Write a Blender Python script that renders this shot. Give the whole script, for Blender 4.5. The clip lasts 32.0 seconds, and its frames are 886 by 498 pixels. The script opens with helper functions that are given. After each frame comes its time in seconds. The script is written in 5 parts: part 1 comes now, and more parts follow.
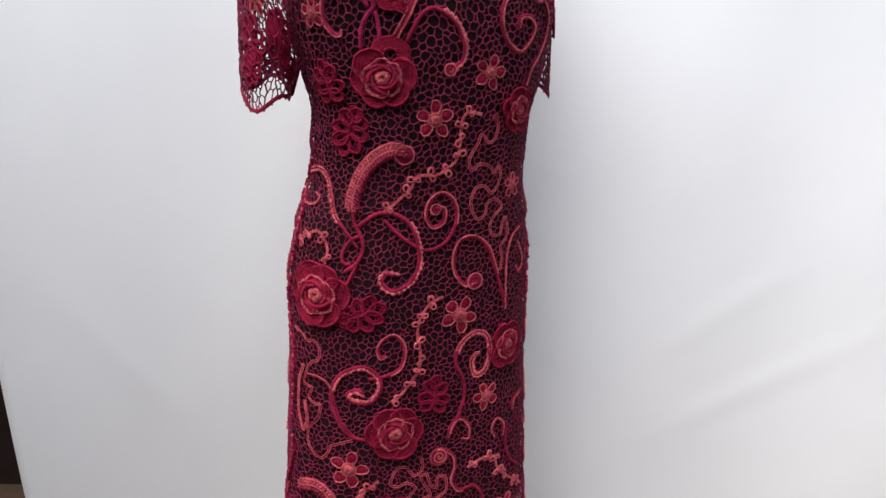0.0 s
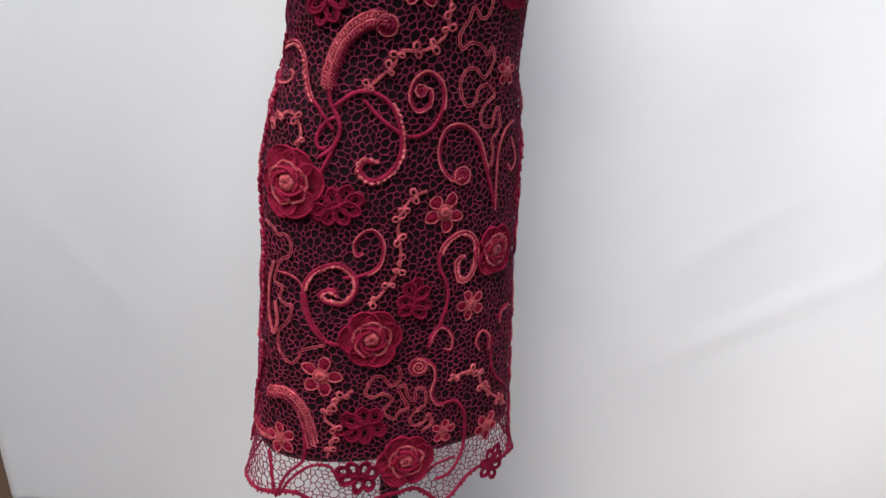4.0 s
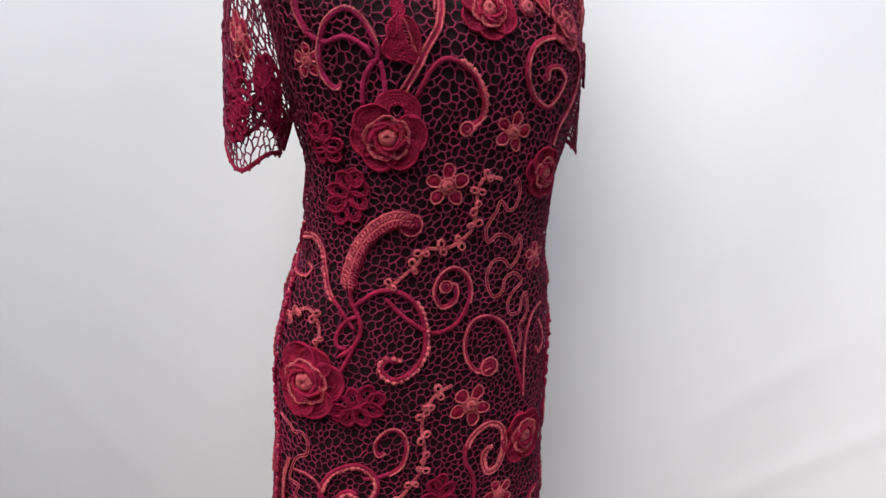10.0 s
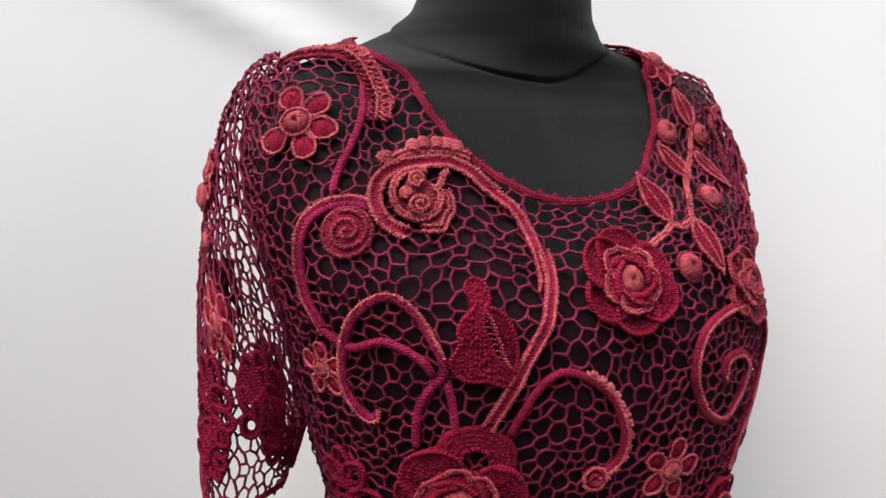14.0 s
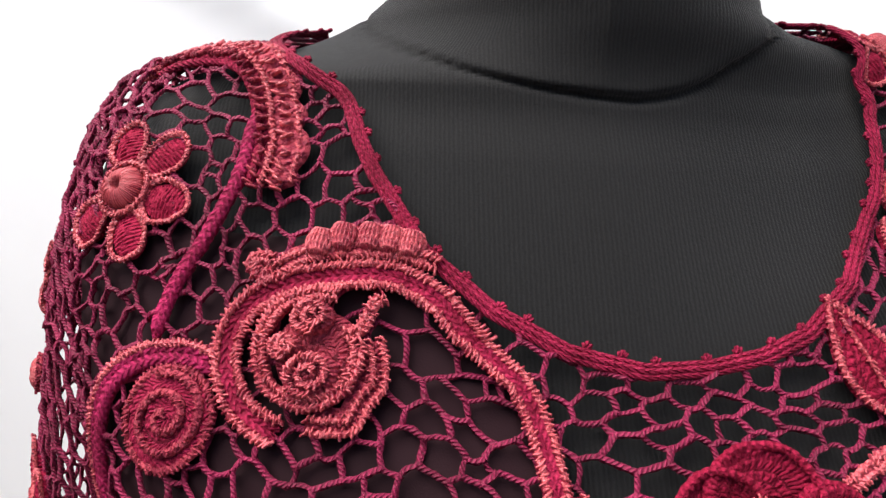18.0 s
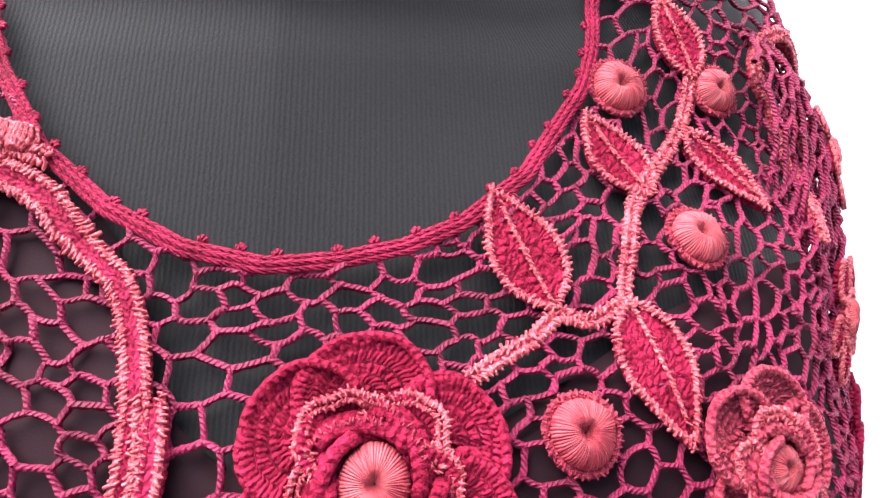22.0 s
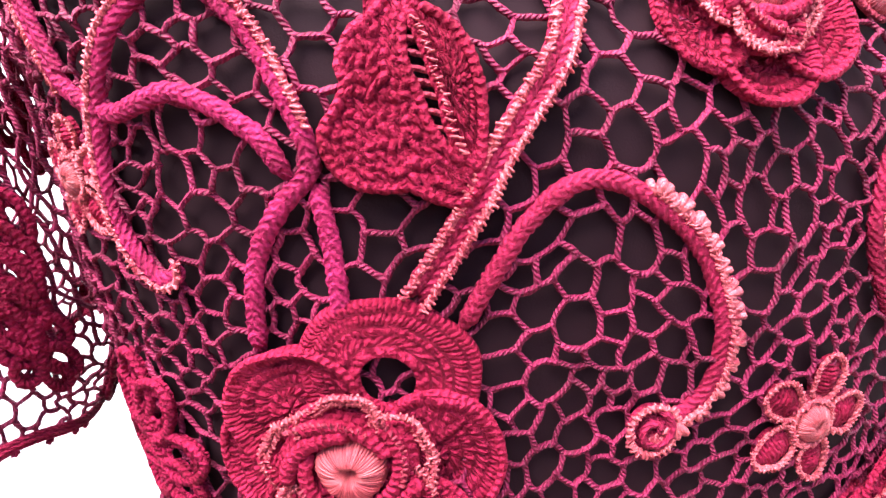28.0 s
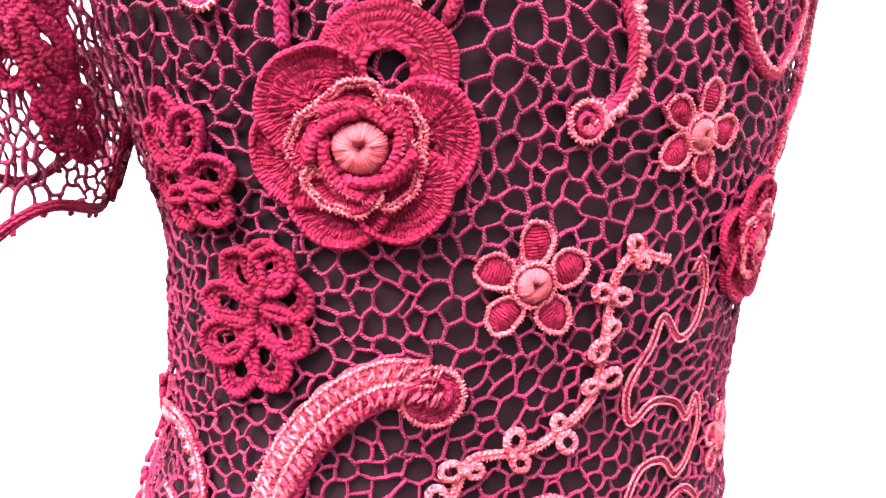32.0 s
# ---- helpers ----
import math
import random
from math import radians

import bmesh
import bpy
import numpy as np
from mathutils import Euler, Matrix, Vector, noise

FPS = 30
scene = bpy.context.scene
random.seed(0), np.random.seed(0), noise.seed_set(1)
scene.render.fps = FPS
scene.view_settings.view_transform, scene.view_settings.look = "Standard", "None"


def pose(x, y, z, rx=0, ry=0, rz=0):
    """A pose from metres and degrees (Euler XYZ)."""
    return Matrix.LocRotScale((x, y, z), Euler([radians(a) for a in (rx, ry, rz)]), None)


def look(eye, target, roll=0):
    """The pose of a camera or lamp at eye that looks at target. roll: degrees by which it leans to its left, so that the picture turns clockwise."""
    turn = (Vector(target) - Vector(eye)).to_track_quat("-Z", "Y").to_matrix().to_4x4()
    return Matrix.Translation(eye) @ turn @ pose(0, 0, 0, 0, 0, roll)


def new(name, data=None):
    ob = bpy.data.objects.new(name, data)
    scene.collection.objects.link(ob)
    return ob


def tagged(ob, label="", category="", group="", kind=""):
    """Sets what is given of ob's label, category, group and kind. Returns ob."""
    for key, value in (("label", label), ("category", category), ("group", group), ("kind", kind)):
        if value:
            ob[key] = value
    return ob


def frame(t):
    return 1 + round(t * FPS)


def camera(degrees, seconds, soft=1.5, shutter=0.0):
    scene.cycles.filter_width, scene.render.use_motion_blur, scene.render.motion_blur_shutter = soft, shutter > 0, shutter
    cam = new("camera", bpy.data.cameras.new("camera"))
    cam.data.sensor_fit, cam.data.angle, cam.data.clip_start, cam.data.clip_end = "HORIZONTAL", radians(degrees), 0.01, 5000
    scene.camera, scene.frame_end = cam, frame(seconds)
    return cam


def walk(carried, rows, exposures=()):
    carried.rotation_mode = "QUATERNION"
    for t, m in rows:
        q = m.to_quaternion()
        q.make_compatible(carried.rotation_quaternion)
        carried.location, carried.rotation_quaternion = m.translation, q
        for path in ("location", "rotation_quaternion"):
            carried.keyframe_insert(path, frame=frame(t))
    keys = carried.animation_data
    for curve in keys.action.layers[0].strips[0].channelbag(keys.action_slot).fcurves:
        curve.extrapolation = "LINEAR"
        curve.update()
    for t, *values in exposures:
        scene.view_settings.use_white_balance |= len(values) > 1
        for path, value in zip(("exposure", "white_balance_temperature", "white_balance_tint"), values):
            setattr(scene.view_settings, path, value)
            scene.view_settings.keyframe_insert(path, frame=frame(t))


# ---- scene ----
cam = camera(65.4, 32.0)
METRES, EYE, TILT, LEAN, TURN = 1.5, 1.20, -15.5, -0.5, -21.0
START = (-0.329, -0.99)
ROWS = [
    (0.0, 0.0, 0.0, 0.0, 0.0, 0.0, -0.0),
    (0.5, 0.0001, 0.0075, -0.0093, -0.23, -0.68, -0.22),
    (1.0, 0.007, 0.0142, -0.0174, -0.53, 0.03, -1.73),
    (1.5, 0.01, 0.0264, -0.0295, -0.6, -1.12, -1.67),
    (2.0, 0.0163, 0.0357, -0.0418, -0.69, -1.79, -1.92),
    (2.5, 0.0184, 0.0429, -0.0518, -0.93, -2.4, -2.29),
    (3.0, 0.0183, 0.0455, -0.0597, -0.79, -2.67, -2.24),
    (3.5, 0.0159, 0.0501, -0.0681, -0.13, -2.88, -2.08),
    (5.5, 0.014, 0.0573, -0.0468, -0.17, -2.55, -1.13),
    (6.0, 0.0126, 0.0567, -0.0398, -0.09, -2.47, -1.36),
    (6.5, 0.0084, 0.0578, -0.033, -0.06, -1.92, -1.42),
    (7.0, 0.0073, 0.0595, -0.0229, 0.38, -2.04, -1.53),
    (7.5, 0.006, 0.0619, -0.0133, 0.15, -1.83, -1.9),
    (8.0, 0.006, 0.0609, -0.0046, -0.08, -1.88, -1.96),
    (8.5, 0.0064, 0.0656, 0.0022, -0.71, -1.58, -1.81),
    (9.0, 0.0036, 0.0717, 0.0165, -0.21, -0.97, -1.5),
    (9.5, 0.0001, 0.0763, 0.0347, 0.01, 0.4, -1.47),
    (10.0, -0.0063, 0.0865, 0.0547, 0.32, 1.19, -1.18),
    (10.5, -0.012, 0.1042, 0.0721, 0.26, 2.38, -1.99),
    (11.0, -0.0176, 0.1218, 0.0944, 0.46, 4.0, -1.51),
    (11.5, -0.0208, 0.1318, 0.1057, 1.12, 4.48, -1.68),
    (12.0, -0.0273, 0.1571, 0.1308, 1.04, 5.66, -1.84),
    (12.5, -0.0321, 0.1843, 0.1508, 1.3, 5.95, -1.64),
    (13.0, -0.0417, 0.2315, 0.1603, 0.94, 6.37, -1.98),
    (13.5, -0.0404, 0.2625, 0.1854, 2.6, 6.84, -0.95),
    (14.0, -0.0366, 0.2846, 0.212, 4.29, 7.41, -1.18),
    (14.5, -0.0114, 0.3122, 0.233, 7.06, 7.57, -1.51),
    (15.0, 0.0059, 0.3312, 0.2451, 10.67, 7.49, -2.63),
    (15.5, 0.0171, 0.3565, 0.2567, 13.73, 7.2, -3.63),
    (17.5, 0.0153, 0.4346, 0.2812, 18.58, 6.29, -4.43),
    (18.0, 0.0001, 0.4397, 0.2774, 19.09, 6.35, -5.35),
    (18.5, -0.0024, 0.4464, 0.2706, 18.57, 5.79, -5.64),
    (19.0, 0.0019, 0.4495, 0.2688, 18.5, 5.76, -5.45),
    (19.5, 0.0095, 0.4537, 0.2673, 18.31, 5.17, -5.27),
    (20.0, 0.0194, 0.4597, 0.2652, 18.61, 4.7, -5.03),
    (20.5, 0.0343, 0.4685, 0.2681, 18.8, 4.75, -4.71),
    (21.0, 0.0488, 0.4737, 0.272, 18.95, 4.82, -4.52),
    (21.5, 0.0633, 0.4771, 0.2707, 19.04, 5.29, -3.99),
    (22.0, 0.0646, 0.4759, 0.2655, 18.74, 5.26, -3.44),
    (22.5, 0.0598, 0.4719, 0.2575, 18.54, 5.36, -3.51),
    (23.0, 0.0559, 0.474, 0.2477, 18.64, 5.21, -3.31),
    (23.5, 0.0482, 0.471, 0.2425, 18.37, 4.43, -3.47),
    (24.0, 0.0429, 0.4676, 0.2354, 18.28, 4.39, -3.79),
    (24.5, 0.0321, 0.4627, 0.2267, 17.41, 4.67, -4.17),
    (25.0, 0.0207, 0.4615, 0.2211, 17.09, 4.18, -4.09),
    (25.5, 0.0128, 0.4612, 0.2176, 16.06, 4.43, -4.22),
    (27.5, -0.0172, 0.4562, 0.1879, 7.99, 4.09, -2.25),
    (28.0, -0.0204, 0.4514, 0.1752, 6.37, 5.22, -2.89),
    (28.5, -0.0246, 0.4516, 0.1647, 5.25, 6.81, -2.88),
    (29.0, -0.0281, 0.4493, 0.1545, 3.03, 8.38, -2.58),
    (29.5, -0.0255, 0.4374, 0.1434, 2.18, 8.86, -1.15),
    (30.0, -0.0267, 0.4304, 0.1308, 1.68, 8.64, -0.71),
    (30.5, -0.03, 0.4303, 0.1247, 1.07, 8.66, -0.6),
    (31.0, -0.0349, 0.4298, 0.1192, 1.08, 8.51, -0.7),
    (31.5, -0.0339, 0.4291, 0.1094, 0.55, 7.33, -0.04),
    (32.0, -0.0323, 0.42, 0.1008, -0.37, 6.7, 0.25),
]
EXPOSURES = [(0.0, 0.62, 6400, 10), (6.0, 0.66, 6400, 10), (9.0, 0.62, 6450, 10), (12.0, 0.5, 6500, 10), (13.0, 0.42, 6550, 10), (14.0, 0.5, 6800, 11), (15.5, 0.6, 7000, 11), (17.5, 0.88, 6800, 11), (18.2, 0.97, 6700, 11), (19.0, 1.37, 6600, 12), (20.0, 1.9, 6350, 14), (22.0, 2.07, 6350, 15), (25.0, 2.3, 6300, 16), (28.0, 2.7, 6300, 16), (30.0, 3.14, 6400, 15), (32.0, 3.2, 6400, 14)]
walk(cam, [(t, pose(*START, EYE, TILT, LEAN, TURN) @ pose(METRES * x, METRES * y, METRES * z, 90 + pitch, roll, yaw)) for t, x, y, z, yaw, pitch, roll in ROWS], EXPOSURES)

# ---- world and lights ----
world = bpy.data.worlds.new("world")
scene.world = world
world.use_nodes = True
wn = world.node_tree.nodes
sky = wn.new("ShaderNodeTexSky")
sky.sky_type, sky.sun_disc = "NISHITA", False
SUN_HEIGHT, SUN_SIDE = 63, 50              # degrees over the horizon, and to the left of straight ahead of the sheet
sky.sun_elevation, sky.sun_rotation = radians(SUN_HEIGHT), radians(180 + SUN_SIDE + 21)
wn["Background"].inputs["Strength"].default_value = 0.11
world.node_tree.links.new(sky.outputs["Color"], wn["Background"].inputs["Color"])

ROOM = pose(0, 0, 0, 0, 0, -21)          # the yard stands square to the first view, the dress form is turned in it

# the sun behind thin overcast, high over the open yard
sun_data = bpy.data.lights.new("sun", "SUN")
sun_data.energy, sun_data.angle, sun_data.color = 5.0, radians(68), (1.0, 0.97, 0.93)
sun = new("sun", sun_data)
toward = Vector((-math.sin(radians(SUN_SIDE)) * math.cos(radians(SUN_HEIGHT)), -math.cos(radians(SUN_SIDE)) * math.cos(radians(SUN_HEIGHT)), math.sin(radians(SUN_HEIGHT))))
sun.matrix_world = ROOM @ look(toward * 6, (0, 0, 0))


# ---- materials ----
def nodes_of(name, rough=0.8):
    mat = bpy.data.materials.new(name)
    mat.use_nodes = True
    nt = mat.node_tree
    bsdf = nt.nodes["Principled BSDF"]
    bsdf.inputs["Roughness"].default_value = rough
    return mat, nt, bsdf


FREQ = 2600.0                            # ply of the thread, radians a metre


def yarn(name, dark, light, freq=FREQ, depth=0.5, rough=0.75, sheen=0.12, lean=1.0, shine=0.15, ply=0.2, distance=0.0008, cells=0.0, streak=0.9, run=0.35):
    """Twisted thread: a diagonal ply along the strand, fuzz, and colour that wanders along the dress."""
    mat, nt, bsdf = nodes_of(name, rough)
    add, link = nt.nodes.new, nt.links.new
    uv = add("ShaderNodeUVMap")
    sep = add("ShaderNodeSeparateXYZ")
    link(uv.outputs["UV"], sep.inputs[0])
    ma = add("ShaderNodeMath"); ma.operation = "MULTIPLY_ADD"
    ma.inputs[1].default_value = freq
    mv = add("ShaderNodeMath"); mv.operation = "MULTIPLY"
    mv.inputs[1].default_value = 6.2832 * lean
    link(sep.outputs["X"], ma.inputs[0])
    link(sep.outputs["Y"], mv.inputs[0])
    coord = add("ShaderNodeTexCoord")
    wob = add("ShaderNodeTexNoise")
    wob.inputs["Scale"].default_value = 260
    wob.inputs["Detail"].default_value = 3
    link(coord.outputs["Object"], wob.inputs["Vector"])
    wsum = add("ShaderNodeMath"); wsum.operation = "MULTIPLY_ADD"
    wsum.inputs[1].default_value = 3.0
    link(wob.outputs["Fac"], wsum.inputs[0])
    link(mv.outputs[0], wsum.inputs[2])
    link(wsum.outputs[0], ma.inputs[2])
    si = add("ShaderNodeMath"); si.operation = "SINE"
    link(ma.outputs[0], si.inputs[0])
    fine = add("ShaderNodeTexNoise")
    fine.inputs["Scale"].default_value = 1400
    fine.inputs["Detail"].default_value = 4
    link(coord.outputs["Object"], fine.inputs["Vector"])
    high = add("ShaderNodeMath"); high.operation = "MULTIPLY_ADD"
    high.inputs[1].default_value = 0.28
    link(si.outputs[0], high.inputs[0])
    link(fine.outputs["Fac"], high.inputs[2])
    if cells:                                          # knobbly stitches of solid crochet
        vor = add("ShaderNodeTexVoronoi")
        vor.inputs["Scale"].default_value = 600
        vor.inputs["Randomness"].default_value = 0.75
        link(coord.outputs["Object"], vor.inputs["Vector"])
        low = add("ShaderNodeMath"); low.operation = "MULTIPLY_ADD"
        low.inputs[1].default_value = -0.9 * cells
        link(vor.outputs["Distance"], low.inputs[0])
        link(high.outputs[0], low.inputs[2])
        high = low
    bump = add("ShaderNodeBump")
    bump.inputs["Strength"].default_value = depth
    bump.inputs["Distance"].default_value = distance
    link(high.outputs[0], bump.inputs["Height"])
    link(bump.outputs[0], bsdf.inputs["Normal"])
    big = add("ShaderNodeTexNoise")
    big.inputs["Scale"].default_value = 55
    big.inputs["Detail"].default_value = 5
    link(coord.outputs["Object"], big.inputs["Vector"])
    along = add("ShaderNodeMath"); along.operation = "MULTIPLY"
    along.inputs[1].default_value = freq * run
    link(sep.outputs["X"], along.inputs[0])
    round_ = add("ShaderNodeMath"); round_.operation = "MULTIPLY"
    round_.inputs[1].default_value = 3.0
    link(sep.outputs["Y"], round_.inputs[0])
    grain = add("ShaderNodeCombineXYZ")
    link(along.outputs[0], grain.inputs[0])
    link(round_.outputs[0], grain.inputs[1])
    threads = add("ShaderNodeTexNoise")                # single threads lie lighter or darker
    threads.inputs["Scale"].default_value = 1.0
    threads.inputs["Detail"].default_value = 2
    link(grain.outputs[0], threads.inputs["Vector"])
    mixt = add("ShaderNodeMath"); mixt.operation = "MULTIPLY_ADD"
    mixt.inputs[1].default_value = streak
    link(threads.outputs["Fac"], mixt.inputs[0])
    shift = add("ShaderNodeMath"); shift.operation = "SUBTRACT"
    shift.inputs[1].default_value = streak * 0.5
    link(big.outputs["Fac"], shift.inputs[0])
    link(shift.outputs[0], mixt.inputs[2])
    # Ply ridges painted lighter, grooves darker: thread highlight and shade put into the colour.
    mixf = add("ShaderNodeMath"); mixf.operation = "MULTIPLY_ADD"
    mixf.inputs[1].default_value = ply
    link(si.outputs[0], mixf.inputs[0])
    link(mixt.outputs[0], mixf.inputs[2])
    ramp = add("ShaderNodeValToRGB")
    ramp.color_ramp.elements[0].position, ramp.color_ramp.elements[1].position = 0.3, 0.72
    ramp.color_ramp.elements[0].color, ramp.color_ramp.elements[1].color = (*dark, 1), (*light, 1)
    link(mixf.outputs[0], ramp.inputs[0])
    link(ramp.outputs[0], bsdf.inputs["Base Color"])
    bsdf.inputs["Sheen Weight"].default_value = sheen
    bsdf.inputs["Sheen Roughness"].default_value = 0.4
    bsdf.inputs["Sheen Tint"].default_value = (*[min(1, c * 2.2 + 0.03) for c in light], 1)
    bsdf.inputs["Specular IOR Level"].default_value = shine
    return mat


M_NET = yarn("net_yarn", (0.086, 0.0018, 0.0160), (0.270, 0.0125, 0.0590), depth=1.0, rough=0.6, ply=0.13, sheen=0.12, shine=0.25, streak=0.45, run=0.2, freq=4000.0, lean=3.0)
M_CORD = yarn("crimson_cord", (0.1370, 0.0020, 0.0170), (0.3268, 0.0129, 0.0531), depth=1.0, cells=0.9, ply=0.12, sheen=0.06, shine=0.15, freq=2167.0, lean=-3.7)
M_ROSE = yarn("crimson_crochet", (0.1370, 0.0016, 0.0140), (0.3478, 0.0129, 0.0500), depth=1.0, distance=0.0012, cells=1.0, streak=0.5, ply=0.1, sheen=0.06, shine=0.1)
M_PINK = yarn("coral_thread", (0.23, 0.009, 0.026), (0.66, 0.118, 0.135), rough=0.40, sheen=0.06, depth=1.0, shine=0.45, ply=0.16, streak=1.5)
M_SATIN = yarn("coral_satin", (0.20, 0.010, 0.024), (0.56, 0.088, 0.100), rough=0.42, sheen=0.05, depth=0.8, shine=0.35, ply=0.14, streak=1.4)
M_LEAFY = yarn("dark_crimson_crochet", (0.1054, 0.0013, 0.0120), (0.2530, 0.0064, 0.0390), depth=1.0, cells=0.9, distance=0.0011, streak=0.5, ply=0.12, sheen=0.06, shine=0.1)
M_ROSY = yarn("rosy_crochet", (0.17, 0.0045, 0.024), (0.43, 0.048, 0.074), depth=1.0, rough=0.6, sheen=0.2, distance=0.0012, cells=1.0, shine=0.25, streak=0.8, ply=0.12)
M_MAGENTA = yarn("plum_cord", (0.1370, 0.0020, 0.0230), (0.37, 0.0145, 0.080), depth=1.0, cells=0.9, ply=0.12, sheen=0.06, shine=0.15, freq=2167.0, lean=-3.7)


def knit_black():
    """Black jersey of the dress form: fine vertical ribs."""
    mat, nt, bsdf = nodes_of("black_jersey", 0.9)
    add, link = nt.nodes.new, nt.links.new
    uv = add("ShaderNodeUVMap")
    sep = add("ShaderNodeSeparateXYZ")
    link(uv.outputs["UV"], sep.inputs[0])
    coord = add("ShaderNodeTexCoord")
    wob = add("ShaderNodeTexNoise")
    wob.inputs["Scale"].default_value = 700
    link(coord.outputs["Object"], wob.inputs["Vector"])
    ma = add("ShaderNodeMath"); ma.operation = "MULTIPLY_ADD"
    ma.inputs[1].default_value = 3900.0
    mw = add("ShaderNodeMath"); mw.operation = "MULTIPLY"
    mw.inputs[1].default_value = 4.0
    link(wob.outputs["Fac"], mw.inputs[0])
    link(sep.outputs["X"], ma.inputs[0])
    link(mw.outputs[0], ma.inputs[2])
    si = add("ShaderNodeMath"); si.operation = "SINE"
    link(ma.outputs[0], si.inputs[0])
    fine = add("ShaderNodeTexNoise")
    fine.inputs["Scale"].default_value = 1500
    fine.inputs["Detail"].default_value = 4
    link(coord.outputs["Object"], fine.inputs["Vector"])
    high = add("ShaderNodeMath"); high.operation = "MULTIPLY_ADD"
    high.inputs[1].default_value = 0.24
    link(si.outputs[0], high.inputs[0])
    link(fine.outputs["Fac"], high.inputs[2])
    bump = add("ShaderNodeBump")
    bump.inputs["Strength"].default_value = 0.4
    bump.inputs["Distance"].default_value = 0.0006
    link(high.outputs[0], bump.inputs["Height"])
    link(bump.outputs[0], bsdf.inputs["Normal"])
    # Relief drives the colour too: shade in the rib grooves is painted darker.
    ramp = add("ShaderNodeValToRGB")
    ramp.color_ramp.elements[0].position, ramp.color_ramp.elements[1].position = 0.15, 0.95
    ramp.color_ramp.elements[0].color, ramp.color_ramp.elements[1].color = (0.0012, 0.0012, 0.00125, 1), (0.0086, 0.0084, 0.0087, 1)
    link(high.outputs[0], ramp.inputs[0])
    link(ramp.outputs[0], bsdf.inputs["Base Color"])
    bsdf.inputs["Sheen Weight"].default_value = 0.09
    bsdf.inputs["Sheen Roughness"].default_value = 0.5
    bsdf.inputs["Specular IOR Level"].default_value = 0.2
    return mat


def plain(name, dark, light, scale, rough=0.8, bump_scale=0.0, strength=0.1, distance=0.001):
    mat, nt, bsdf = nodes_of(name, rough)
    add, link = nt.nodes.new, nt.links.new
    coord = add("ShaderNodeTexCoord")
    no = add("ShaderNodeTexNoise")
    no.inputs["Scale"].default_value = scale
    no.inputs["Detail"].default_value = 6
    link(coord.outputs["Object"], no.inputs["Vector"])
    ramp = add("ShaderNodeValToRGB")
    ramp.color_ramp.elements[0].position, ramp.color_ramp.elements[1].position = 0.3, 0.7
    ramp.color_ramp.elements[0].color, ramp.color_ramp.elements[1].color = (*dark, 1), (*light, 1)
    link(no.outputs["Fac"], ramp.inputs[0])
    link(ramp.outputs[0], bsdf.inputs["Base Color"])
    if bump_scale:
        b = add("ShaderNodeTexNoise")
        b.inputs["Scale"].default_value = bump_scale
        b.inputs["Detail"].default_value = 5
        link(coord.outputs["Object"], b.inputs["Vector"])
        bump = add("ShaderNodeBump")
        bump.inputs["Strength"].default_value = strength
        bump.inputs["Distance"].default_value = distance
        link(b.outputs["Fac"], bump.inputs["Height"])
        link(bump.outputs[0], bsdf.inputs["Normal"])
    return mat


M_FORM = knit_black()
M_SLIP = plain("black_slip", (0.0112, 0.0032, 0.0049), (0.0165, 0.0050, 0.0074), 30, 0.8, 1600, 0.25, 0.0005)
M_SLIP.node_tree.nodes["Principled BSDF"].inputs["Specular IOR Level"].default_value = 0.12
M_SHEET = plain("white_sheet", (0.74, 0.74, 0.735), (0.80, 0.80, 0.795), 2.2, 0.75, 900, 0.12, 0.0006)
M_PAINT = plain("cream_paint", (0.56, 0.55, 0.52), (0.62, 0.61, 0.58), 3, 0.7, 120, 0.1)
M_DARKWOOD = plain("dark_wood", (0.012, 0.006, 0.005), (0.03, 0.014, 0.011), 14, 0.5, 60, 0.2)
M_FLOOR = plain("wood_floor", (0.05, 0.028, 0.018), (0.10, 0.058, 0.036), 9, 0.5, 60, 0.2)
M_PAVING = plain("grey_paving", (0.16, 0.155, 0.15), (0.24, 0.235, 0.225), 0.6, 0.85, 30, 0.3)


# ---- mesh helpers ----
def mesh_object(name, verts, faces, mat, parent=None, uv=None, smooth=True, label="", kind=""):
    """One mesh object from arrays. uv: one pair for each vertex."""
    me = bpy.data.meshes.new(name)
    verts, faces = np.asarray(verts, float), np.asarray(faces, int)
    n = faces.shape[1]
    me.vertices.add(len(verts))
    me.vertices.foreach_set("co", verts.ravel())
    me.loops.add(faces.size)
    me.loops.foreach_set("vertex_index", faces.ravel())
    me.polygons.add(len(faces))
    me.polygons.foreach_set("loop_start", np.arange(0, faces.size, n))
    me.polygons.foreach_set("loop_total", np.full(len(faces), n))
    me.polygons.foreach_set("use_smooth", np.full(len(faces), smooth))
    if uv is not None:
        layer = me.uv_layers.new(name="UVMap")
        layer.data.foreach_set("uv", np.asarray(uv, float)[faces.ravel()].ravel())
    me.update(calc_edges=True)
    me.validate()
    me.materials.append(mat)
    ob = new(name, me)
    if parent is not None:
        ob.parent = parent
    if label:
        ob["label"] = label
    if kind:
        ob["kind"] = kind
    return ob


def joined(*pieces):
    """Several (verts, faces, uv) as one."""
    vs, fs, us, n = [], [], [], 0
    for v, f, u in pieces:
        vs.append(v); fs.append(np.asarray(f) + n); us.append(u)
        n += len(v)
    return np.concatenate(vs), np.concatenate(fs), np.concatenate(us)


def unit(v):
    return v / np.maximum(np.linalg.norm(v, axis=-1, keepdims=True), 1e-9)


